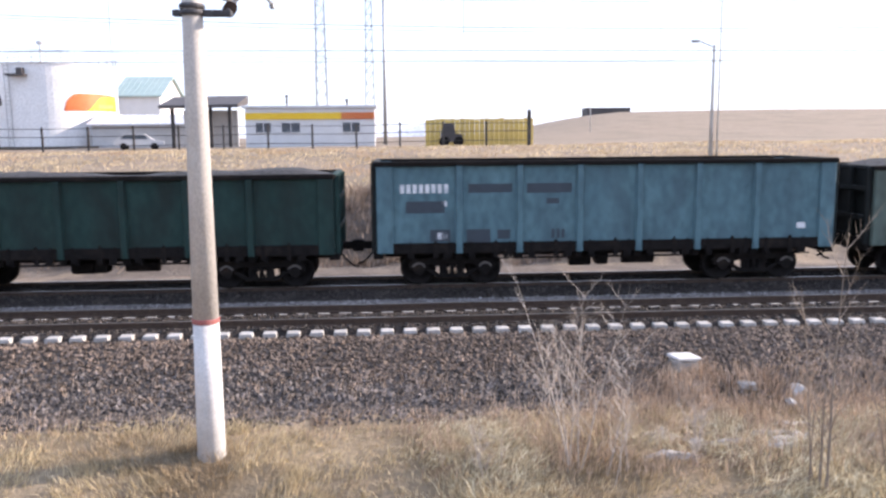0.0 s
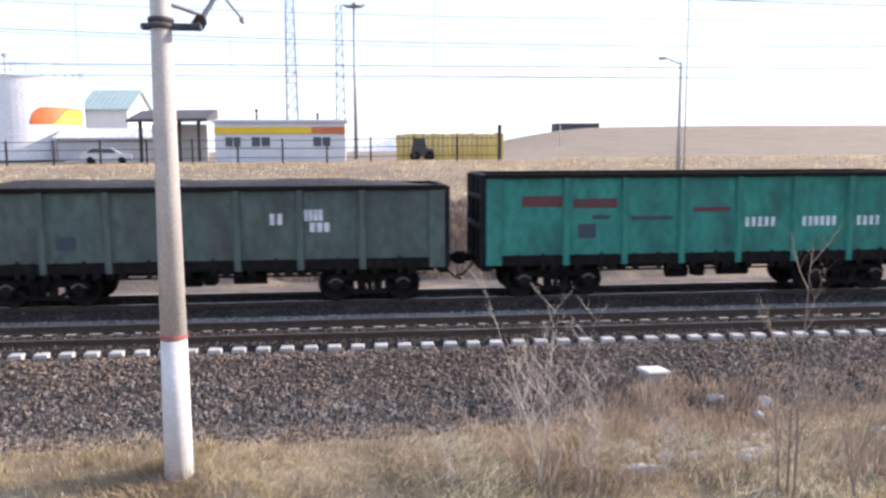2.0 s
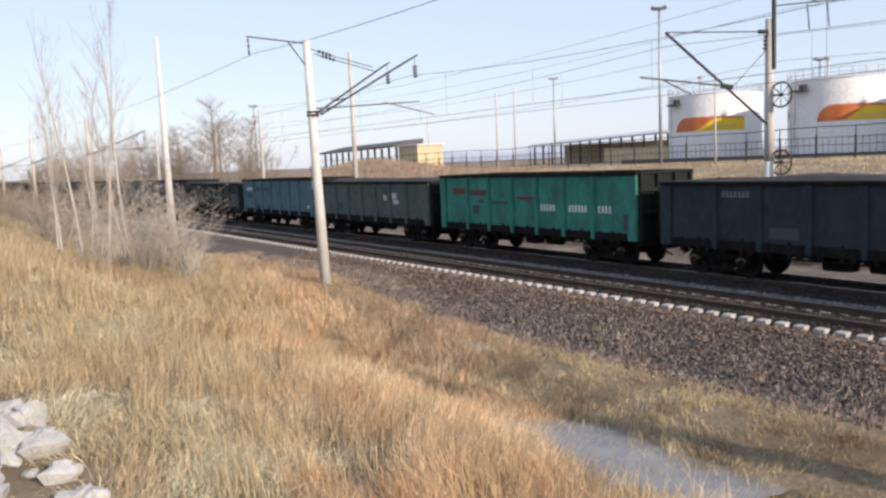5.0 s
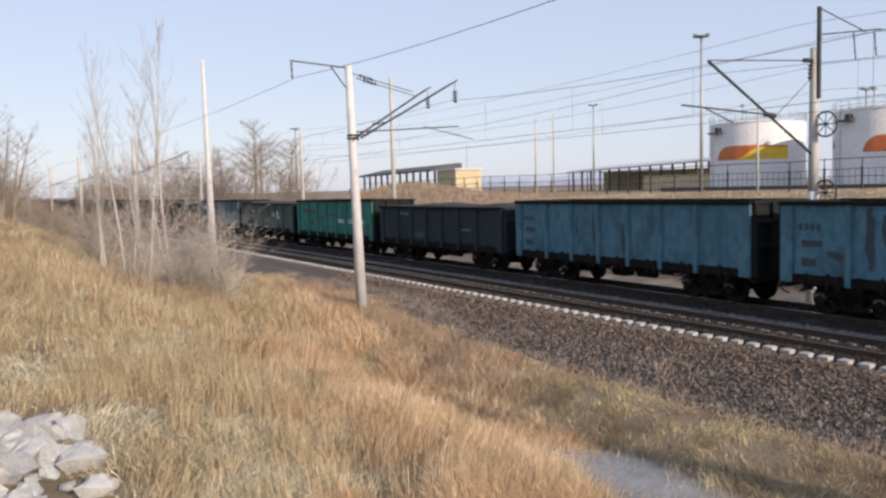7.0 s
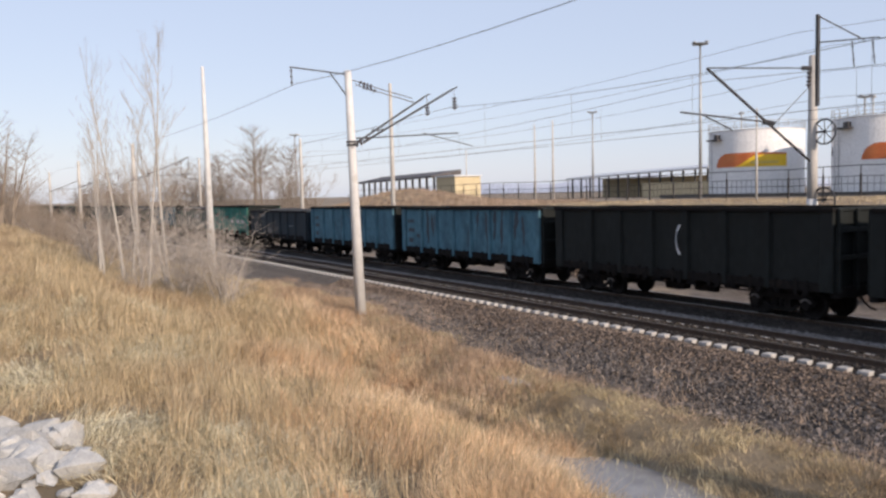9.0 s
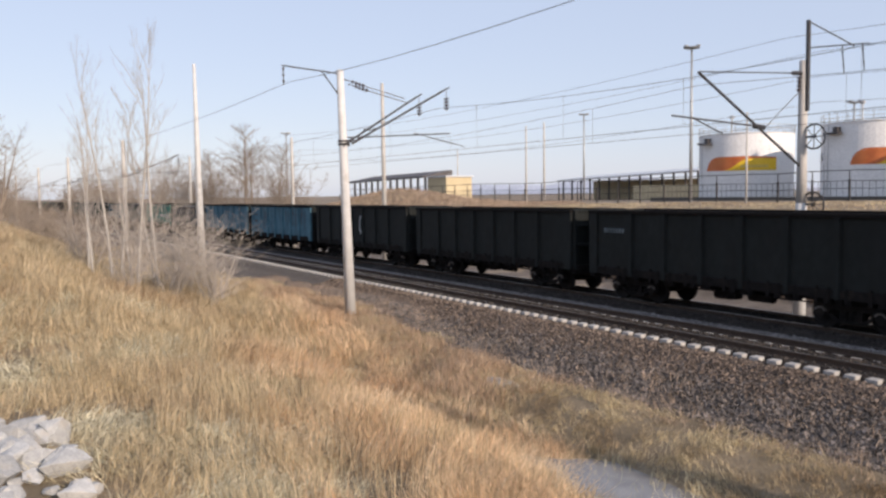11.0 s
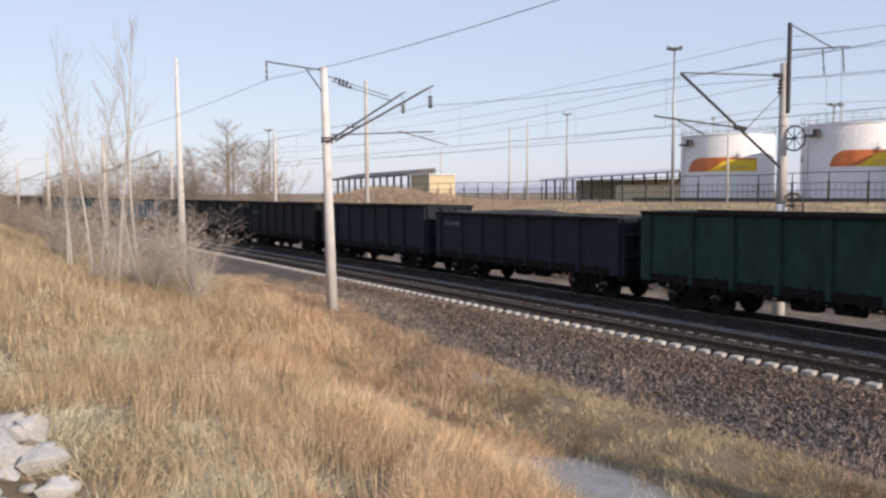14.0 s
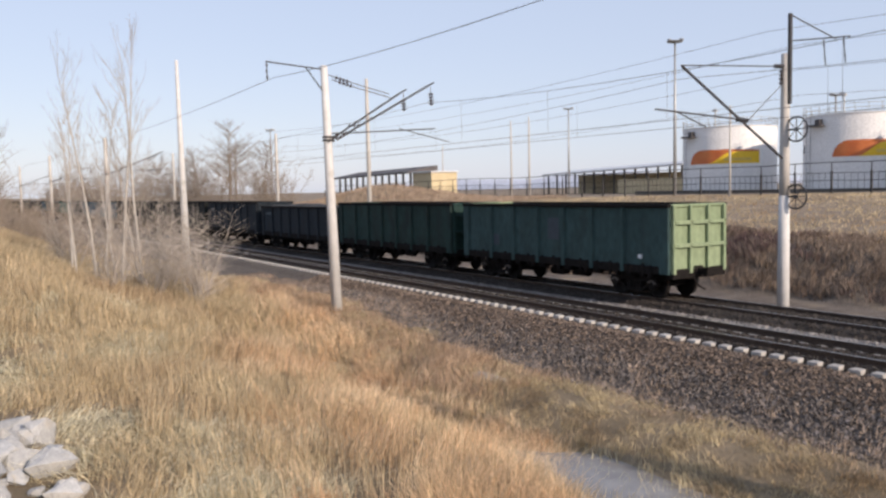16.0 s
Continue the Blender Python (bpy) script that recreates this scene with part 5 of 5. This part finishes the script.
# ---- grass, scrub and crushed stone, as stuff ----
def blades(name, px, py, height, width, per, seed, material, label, cat, spread=0.12, bend=0.5):
    """Tufts of bent three-faced blades round the given points."""
    r = np.random.RandomState(seed)
    n = len(px)
    pz = ground_z(px, py)
    bx = np.repeat(px, per) + r.normal(0, spread, n * per)
    by = np.repeat(py, per) + r.normal(0, spread, n * per)
    bz = np.repeat(pz, per) - 0.03
    h = np.repeat(height, per) * r.uniform(0.45, 1.15, n * per)
    w = np.repeat(width, per) * r.uniform(0.7, 1.3, n * per)
    a = r.uniform(0, 6.283, n * per)
    ux, uy = np.cos(a), np.sin(a)
    b = np.repeat(4.0 * wavy(px, py, 1.3, seed + 200), per) + r.normal(0, 0.9, n * per)
    l = h * r.uniform(0.05, bend, n * per)
    lx, ly = np.cos(b) * l, np.sin(b) * l
    v = np.empty((n * per, 5, 3))
    for i, (side, f, k) in enumerate(((-1, 0, 1), (1, 0, 1), (-0.75, 0.55, 1), (0.75, 0.55, 1), (0, 1, 1))):
        v[:, i, 0] = bx + ux * w * side / 2 + lx * f * f
        v[:, i, 1] = by + uy * w * side / 2 + ly * f * f
        v[:, i, 2] = bz + h * f * (1 - 0.15 * f)
    o = (np.arange(n * per) * 5)[:, None]
    f = np.concatenate([o + np.array([[0, 1, 3]]), o + np.array([[0, 3, 2]]), o + np.array([[2, 3, 4]])])
    ob = new(name, big_mesh(name, v.reshape(-1, 3), f, material))
    return tagged(ob, label, cat, kind="stuff")


gr = np.random.RandomState(8)


def scatter(n, x0, x1, y0, y1, bias=1.0):
    x = x1 - (x1 - x0) * gr.uniform(0, 1, n) ** bias
    return x, gr.uniform(y0, y1, n)


x, y = scatter(30000, -75, -3.5, -3, 13.2, 1.35)
keep = (np.hypot(x, y) > 7.5) & (y < 9.1 + 0.6 * wavy(x, y, 0.4, 31) + 2.6 * sstep(-11.5, -13.6, x) + 1.1 * sstep(-17, -30, x)) & ~((x > -15.6) & (x < -13.2) & (y < 1.0)) & ~((x > -12.8) & (x < -10) & (y < 1.9)) & (wavy(x, y, 2.3, 47) > -0.30 + 0.35 * sstep(-30, -18, x) * sstep(8.0, 6.0, y))
x, y = x[keep], y[keep]
d = np.hypot(x, y)
russet = (y > 0.5 + 0.335 * np.abs(x) + 1.1 * wavy(x, y, 0.9, 61) + gr.normal(0, 0.7, len(x))) & (x > -55)
tall = 0.58 + 0.30 * wavy(x, y, 1.1, 33) + 0.16 * wavy(x, y, 3.2, 34) + 0.22 * sstep(-20, -45, x)
blades("tall_grass", x[~russet], y[~russet], tall[~russet], (0.008 + 0.0004 * d)[~russet], 10, 1, M["blade"], "tall dry straw-coloured grass on the bank", "grass", 0.2, 1.3)
blades("russet_grass", x[russet], y[russet], tall[russet] * 1.15, (0.008 + 0.0004 * d)[russet], 11, 11, M["russet"], "tall dry russet grass along the ditch", "grass", 0.2, 0.8)
x, y = scatter(7500, -30, -6.5, -1.5, 7.5, 1.0)
keep = (y < 1.0 + 0.36 * np.abs(x) + 0.8 * wavy(x, y, 0.9, 62)) & (np.hypot(x, y) > 7.5) & (wavy(x, y, 1.6, 63) > -0.2) & ~((x > -15.6) & (x < -10.4) & (y < 1.4))
x, y = x[keep], y[keep]
blades("fallen_straw", x, y, 0.30 + 0.14 * wavy(x, y, 1.5, 64), 0.010 + 0.0005 * np.hypot(x, y), 9, 12, M["straw"], "bleached flattened straw lying over the bank", "grass", 0.22, 3.2)
x, y = scatter(1500, -48, -8, 1.5, 11.5, 1.2)
keep = (np.hypot(x, y) > 11) & (y < 8.9 + 2.5 * sstep(-17, -30, x)) & ~((x > -16.5) & (y < 3.0))
x, y = x[keep], y[keep]
blades("seed_stalks", x, y, 1.0 + 0.25 * wavy(x, y, 0.9, 45), 0.008 + 0.0004 * np.hypot(x, y), 14, 7, M["blade"], "clumps of taller pale seed stalks", "grass", 0.16, 0.55)
x, y = scatter(12500, -45, 18, 9.4, 15.3, 1.0)
keep = (y < 14.7 + 0.5 * wavy(x, y, 1.2, 35)) & (wavy(x, y, 2.6, 36) > -0.55) & (np.hypot((x + 10.6) / 2.5, (y - 10.9) / 1.1) > 1 + 0.25 * wavy(x, y, 2.0, 38))
x, y = x[keep], y[keep]
blades("short_grass", x, y, 0.22 + 0.12 * wavy(x, y, 1.6, 37) + 0.15 * sstep(12.6, 11.0, y), 0.013 + 0 * x, 13, 2, M["matted"], "short matted dry grass beside the ballast", "grass", 0.12, 1.2)
x, y = scatter(2800, -45, 18, 13.8, 16.2, 1.0)
x2, y2 = scatter(3400, 0.5, 18, 12.5, 16.6, 1.0)
k2 = y2 < 14.2 + 2.2 * sstep(0.5, 6, x2) + 0.5 * wavy(x2, y2, 1.4, 51)
blades("verge_grass", x2[k2], y2[k2], 0.25 + 0.12 * wavy(x2[k2], y2[k2], 1.5, 39), 0.013 + 0 * x2[k2], 8, 8, M["scrub"], "tufted dry grass spreading up the ballast slope", "grass", 0.14, 0.8)
blades("ballast_weeds", x, y, 0.25 + 0.1 * wavy(x, y, 1.5, 39) + 0.2 * sstep(0.5, 5, x), 0.012 + 0 * x, 6, 3, M["scrub"], "thin brown weeds at the foot of the ballast", "grass", 0.1, 0.7)
x2, y2 = scatter(2400, 0.5, 14, 11.6, 14.2, 1.0)
k2 = wavy(x2, y2, 1.4, 67) > 0.0
blades("ditch_straw", x2[k2], y2[k2], 0.2 + 0.08 * wavy(x2[k2], y2[k2], 1.6, 68), 0.014 + 0 * x2[k2], 9, 16, M["straw"], "bleached straw flattened in the ditch", "grass", 0.2, 2.6)
x2, y2 = scatter(2600, 2.5, 18, 12.4, 16.4, 1.0)
k2 = (y2 < 13.6 + 2.4 * sstep(2.0, 6, x2)) & (wavy(x2, y2, 1.1, 53) > -0.15)
blades("dark_weeds", x2[k2], y2[k2], 0.45 + 0.2 * wavy(x2[k2], y2[k2], 1.6, 55), 0.011 + 0 * x2[k2], 9, 9, M["scrub"], "matted dark brown weeds round the concrete block", "scrub", 0.18, 0.8)
x2, y2 = scatter(110, -13.2, -8.2, 9.7, 12.0, 1.0)
blades("reed_stalks", x2, y2, 0.5 + 0.15 * wavy(x2, y2, 2.0, 58), 0.014 + 0 * x2, 5, 15, M["straw"], "pale dry stalks standing in the puddle", "grass", 0.12, 0.5)
x2, y2 = scatter(2600, -42, -17, 11.0, 14.4, 1.0)
blades("red_weeds", x2, y2, 0.42 + 0.2 * wavy(x2, y2, 1.0, 57), 0.018 + 0 * x2, 7, 10, M["weed"], "reddish brown weeds between the grass and the ballast", "scrub", 0.18, 0.7)
x, y = scatter(6200, -40, 12, 30.9, 36.5, 1.0)
blades("bank_scrub", x, y, 0.5 + 0.35 * wavy(x, y, 1.0, 41), 0.03 + 0 * x, 7, 4, M["bank"], "brown withered scrub on the cutting slope", "scrub", 0.2, 0.9)
x, y = scatter(12000, -110, 40, 35, 62, 1.0)
blades("field_grass", x, y, 0.24 + 0.06 * wavy(x, y, 0.6, 43), 0.05 + 0 * x, 6, 5, M["blade"], "pale dry grass of the field before the depot", "grass", 0.4, 1.2)
x, y = scatter(5000, -120, -70, 40, 62, 1.0)
blades("mound_grass", x, y, 0.6 + 0 * x, 0.05 + 0 * x, 6, 6, M["scrub"], "reddish brown grass on the earth mound", "grass", 0.3, 0.7)


def stones(name, px, py, size, seed, label, material):
    """Angular stones, eight faces each, lying on the ground."""
    r = np.random.RandomState(seed)
    n = len(px)
    pz = ground_z(px, py)
    dirs = np.array([(1, 0, 0), (0, 1, 0), (-1, 0, 0), (0, -1, 0), (0, 0, 1), (0, 0, -1)], float)
    v = dirs[None] * (size[:, None, None] * r.uniform(0.55, 1.25, (n, 6, 1))) + r.normal(0, 0.2, (n, 6, 3)) * size[:, None, None]
    a = r.uniform(0, 6.283, n)
    tl = r.uniform(-0.8, 0.8, n)
    c, s = np.cos(tl), np.sin(tl)
    y2, z2 = v[..., 1] * c[:, None] - v[..., 2] * s[:, None], v[..., 1] * s[:, None] + v[..., 2] * c[:, None]
    v[..., 1], v[..., 2] = y2, z2
    c, s = np.cos(a), np.sin(a)
    x2, y2 = v[..., 0] * c[:, None] - v[..., 1] * s[:, None], v[..., 0] * s[:, None] + v[..., 1] * c[:, None]
    v[..., 0], v[..., 1] = x2, y2
    v += np.stack([px, py, pz + size * 0.25], 1)[:, None, :]
    o = (np.arange(n) * 6)[:, None]
    tri = [(0, 1, 4), (1, 2, 4), (2, 3, 4), (3, 0, 4), (1, 0, 5), (2, 1, 5), (3, 2, 5), (0, 3, 5)]
    f = np.concatenate([o + np.array([t]) for t in tri])
    ob = new(name, big_mesh(name, v.reshape(-1, 3), f, material))
    return tagged(ob, label, "gravel", kind="stuff")


x, y = scatter(62000, -40, 18, 14.5, 17.95, 1.1)
keep = y > 14.8 + 0.5 * gr.uniform(-1, 1, len(x)) + 0.5 * sstep(0, 6, x)
x, y = x[keep], y[keep]
high = y + 0.35 * wavy(x, y, 0.8, 66) + gr.normal(0, 0.25, len(x)) > 16.35
stones("ballast_stones", x[~high], y[~high], gr.uniform(0.03, 0.062, (~high).sum()), 11, "grey crushed stone ballast low on the slope", M["stone"])
stones("rusty_ballast", x[high], y[high], gr.uniform(0.03, 0.058, high.sum()), 14, "rust-dusted crushed stone ballast below the sleepers", M["brown_stone"])
x, y = scatter(30000, -40, 18, 17.7, 24.2, 1.1)
strip = (y > 20.45) & (y < 21.6)
stones("strip_stones", x[strip], y[strip], gr.uniform(0.03, 0.05, strip.sum()), 13, "pale grey crushed stone ballast between the tracks", M["strip_stone"])
keep = ~strip & (np.abs(np.abs(y - NEAR) - 1.26) > 0.14) & (np.abs(y - NEAR - 0.55) > 0.13)
x, y = x[keep], y[keep]
stones("track_stones", x, y, gr.uniform(0.03, 0.055, len(x)), 12, "dark crushed stone ballast between the rails", M["bed_stone"])


# ---- hills on the horizon, distance haze put into their colour ----
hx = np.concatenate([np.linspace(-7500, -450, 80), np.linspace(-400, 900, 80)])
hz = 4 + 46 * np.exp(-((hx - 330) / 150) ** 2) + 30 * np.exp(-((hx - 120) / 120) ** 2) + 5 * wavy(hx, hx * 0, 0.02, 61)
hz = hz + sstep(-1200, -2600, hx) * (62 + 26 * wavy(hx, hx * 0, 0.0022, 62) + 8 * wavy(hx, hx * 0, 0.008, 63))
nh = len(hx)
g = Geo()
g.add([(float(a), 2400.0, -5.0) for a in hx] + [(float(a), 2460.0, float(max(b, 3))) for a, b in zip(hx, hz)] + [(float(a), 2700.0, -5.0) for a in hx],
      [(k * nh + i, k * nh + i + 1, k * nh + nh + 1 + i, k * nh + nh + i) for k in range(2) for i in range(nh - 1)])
tagged(new("backdrop_hills", g.mesh("backdrop_hills", M["far_hill"], True)), "hills on the horizon, distance haze painted into their pale colour", "hills", kind="structure")


# ---- marks on wagons ----
def mark(w, name, x0, x1, z0, z1, material, label="", y=-1.454):
    part(name, Geo().box(x0, y - 0.004, z0, x1, y, z1), M[material], w, label)


def bars(w, x, z, n, h, material="paint_white", wd=0.11, gap=0.17, name="number_bar"):
    for k in range(n):
        mark(w, name, x + k * gap, x + k * gap + wd, z, z + h, material)


b1 = TRAIN[1]
bars(b1, -5.75, 2.62, 8, 0.24)
mark(b1, "painted_patch", -5.6, -4.55, 2.08, 2.4, "paint_dark", "dark repainted patch")
bars(b1, -4.62, 2.26, 2, 0.14, wd=0.05, gap=0.08)
mark(b1, "painted_patch", -4.95, -4.4, 1.3, 1.62, "paint_dark", "dark repainted patch")
bars(b1, -4.75, 1.36, 2, 0.18, wd=0.12, gap=0.16)
mark(b1, "painted_patch", -3.9, -2.7, 2.62, 2.86, "paint_dark", "dark repainted patch")
mark(b1, "painted_patch", -3.95, -3.3, 1.25, 1.62, "paint_dark", "dark repainted patch")
mark(b1, "painted_patch", -3.1, -2.75, 1.35, 1.6, "paint_dark", "dark repainted patch")
mark(b1, "painted_patch", -2.3, -1.05, 2.6, 2.86, "paint_dark", "dark repainted patch")
mark(b1, "painted_patch", -1.75, -1.4, 2.3, 2.45, "paint_dark", "dark repainted patch")
bars(b1, -1.6, 1.35, 3, 0.25, "paint_dark", 0.08, 0.14)
mark(b1, "label_plate", 5.35, 5.6, 1.52, 1.68, "paint_white", "small white plate")
b3 = TRAIN[3]
mark(b3, "painted_patch", -5.4, -4.2, 2.6, 2.9, "paint_red", "dull red patch")
mark(b3, "painted_patch", -3.95, -2.7, 2.55, 2.82, "paint_red", "dull red patch")
mark(b3, "painted_patch", -3.8, -3.3, 1.72, 2.12, "paint_dark", "dark square patch")
mark(b3, "painted_patch", -3.4, -2.9, 2.24, 2.36, "paint_dark", "dark repainted patch")
mark(b3, "painted_patch", -2.3, -1.1, 2.2, 2.32, "paint_dark", "dark repainted patch")
mark(b3, "painted_patch", -0.5, 0.6, 2.42, 2.55, "paint_red", "dull brown patch")
bars(b3, 1.05, 1.98, 5, 0.27, wd=0.10, gap=0.19, name="lettering_bar")
bars(b3, 2.75, 1.98, 6, 0.27, wd=0.10, gap=0.18, name="lettering_bar")
bars(b3, 4.40, 1.98, 4, 0.27, wd=0.10, gap=0.19, name="lettering_bar")
mark(b3, "painted_patch", 5.75, 6.0, 1.35, 2.0, "paint_dark", "dark stencil", y=-1.534)
b2 = TRAIN[2]
mark(b2, "painted_patch", -3.8, -3.3, 1.6, 1.95, "paint_dark", "dark square patch")
bars(b2, 2.6, 2.3, 4, 0.3, wd=0.1, gap=0.13)
bars(b2, 2.75, 2.0, 3, 0.25, wd=0.14, gap=0.19)
bars(b2, 1.7, 2.2, 2, 0.3, wd=0.12, gap=0.2)
b4 = TRAIN[4]
bars(b4, -3.9, 2.65, 7, 0.2, "paint_faded", wd=0.1, gap=0.15)
mark(b4, "painted_patch", -2.2, -1.2, 1.4, 1.75, "paint_dark", "dark repainted patch")
mark(b4, "painted_patch", 2.7, 3.6, 1.95, 2.05, "paint_faded", "narrow pale stripe")
for w in (TRAIN[5], TRAIN[6]):
    bars(w, -5.8, 2.6, 4, 0.2, wd=0.14, gap=0.2, material="paint_dark")
    mark(w, "painted_patch", -5.7, -5.0, 2.1, 2.3, "paint_dark")
    mark(w, "painted_patch", -5.7, -5.2, 1.5, 1.75, "paint_dark")
def stain(w, x, wide, z0, z1, slant, seed):
    """A ragged run of black liquid down the sheet."""
    r = random.Random(seed)
    vs, n = [], 9
    for k in range(n + 1):
        f = k / n
        z, c = z1 + (z0 - z1) * f, x + slant * f + r.uniform(-0.04, 0.04)
        h = wide * (0.25 + 0.75 * math.sin(math.pi * min(1, f * 0.9 + 0.1))) * r.uniform(0.55, 1.2) / 2
        vs += [(c - h, -1.456, z), (c + h, -1.456, z)]
    part("drip_stain", Geo().add(vs, [(2 * k, 2 * k + 1, 2 * k + 3, 2 * k + 2) for k in range(n)]), M["paint_dark"], w, "black drip stain")


for k, (x, wide, z0, z1, slant) in enumerate(((-3.55, 0.36, 1.5, 3.3, 0.05), (-3.1, 0.26, 1.9, 3.1, 0.15), (-2.75, 0.2, 2.3, 3.2, -0.1), (0.75, 0.16, 1.5, 3.3, -0.3), (1.45, 0.24, 2.3, 3.3, -0.1), (2.15, 0.28, 1.3, 3.2, 0.12), (2.95, 0.32, 1.9, 3.3, -0.15), (3.5, 0.24, 1.5, 3.35, -0.1), (4.7, 0.34, 2.0, 3.3, -0.25), (5.1, 0.2, 1.7, 3.1, 0.1), (-4.7, 0.5, 1.7, 2.0, 0.3))):
    stain(TRAIN[6], x, wide, z0, z1, slant, 300 + k)
for k, (x, wide, z0, z1) in enumerate(((-2.2, 0.12, 1.4, 2.9), (-1.2, 0.14, 1.3, 3.0), (0.5, 0.18, 1.4, 2.6), (2.4, 0.12, 1.3, 2.8))):
    stain(TRAIN[5], x, wide, z0, z1, 0.05, 330 + k)
g = Geo()
pts = [(0.62 + 0.28 * math.cos(a), 2.35 + 0.55 * math.sin(a)) for a in np.linspace(radians(110), radians(250), 9)]
for p, q in zip(pts, pts[1:]):
    g.beam((p[0], -1.48, p[1]), (q[0], -1.48, q[1]), 0.01, 0.09)
part("painted_mark", g, M["paint_white"], TRAIN[7], "curved white paint mark")
bars(TRAIN[11], -5.6, 2.55, 8, 0.2, "paint_faded", wd=0.1, gap=0.16)
bars(TRAIN[10], -5.6, 2.75, 6, 0.16, "paint_faded", wd=0.1, gap=0.16)
bars(TRAIN[9], -5.6, 2.6, 7, 0.18, "paint_faded", wd=0.1, gap=0.16)
t13 = TRAIN[13]
mark(t13, "painted_patch", -0.2, 0.5, 2.0, 2.9, "paint_dark", "dark rectangular patch")
mark(t13, "painted_patch", -4.2, -3.6, 1.6, 2.1, "paint_dark", "dark rectangular patch")
mark(t13, "label_plate", 4.9, 5.1, 1.5, 1.65, "paint_white", "small white plate")


# ---- sleepers, last ----
me_s = sleeper_mesh().mesh("sleeper", M["sleeper"])
for k in range(-125, 40):
    part("sleeper", me_s, M["sleeper"], track_near, m=pose(PHASE + k * PITCH, 0, 0))
rest, farside = Geo(), Geo()
base_s = sleeper_mesh()
for k in list(range(-400, -125)) + list(range(40, 70)):
    rest.add([(x + PHASE + k * PITCH, y, z) for x, y, z in base_s.v[:48]], base_s.f[:37])
for k in range(-250, 60):
    farside.add([(x + k * PITCH, y, z) for x, y, z in base_s.v[:48]], base_s.f[:37])
tagged(part("sleeper_row", rest, M["sleeper"], track_near), kind="stuff")
tagged(part("sleeper_row", farside, M["sleeper_dirty"], track_far), kind="stuff")


# ---- movement ----
def motions():
    rows_t = [k * 0.5 for k in range(33)]
    lag = {0.5: 0.30, 1.5: -0.08, 2.0: 0.14, 3.0: 0.12, 3.5: -0.14}      # the slack runs in and out
    for n, w in TRAIN.items():
        x0 = w.matrix_basis.translation.x
        walk(w, [(t, pose(x0 - V0 * t - 0.5 * ACC * t * t + lag.get(t, 0.0), FAR_TRACK, 0)) for t in rows_t])

    # wheels roll on the rail
    steps = [(k / 30, V0 * k / 30 + 0.5 * ACC * (k / 30) ** 2) for k in range(481)]
    rolled = [(t, math.degrees(s / 0.475)) for t, s in steps]
    for n in range(0, 14):
        for b in TRAIN[n].children:
            for ws in b.children:
                if ws.name.startswith("wheelset"):
                    at = ws.matrix_basis.translation.copy()
                    walk(ws, [(t, pose(at.x, at.y, at.z, 0, -a, 0)) for t, a in rolled])


motions()
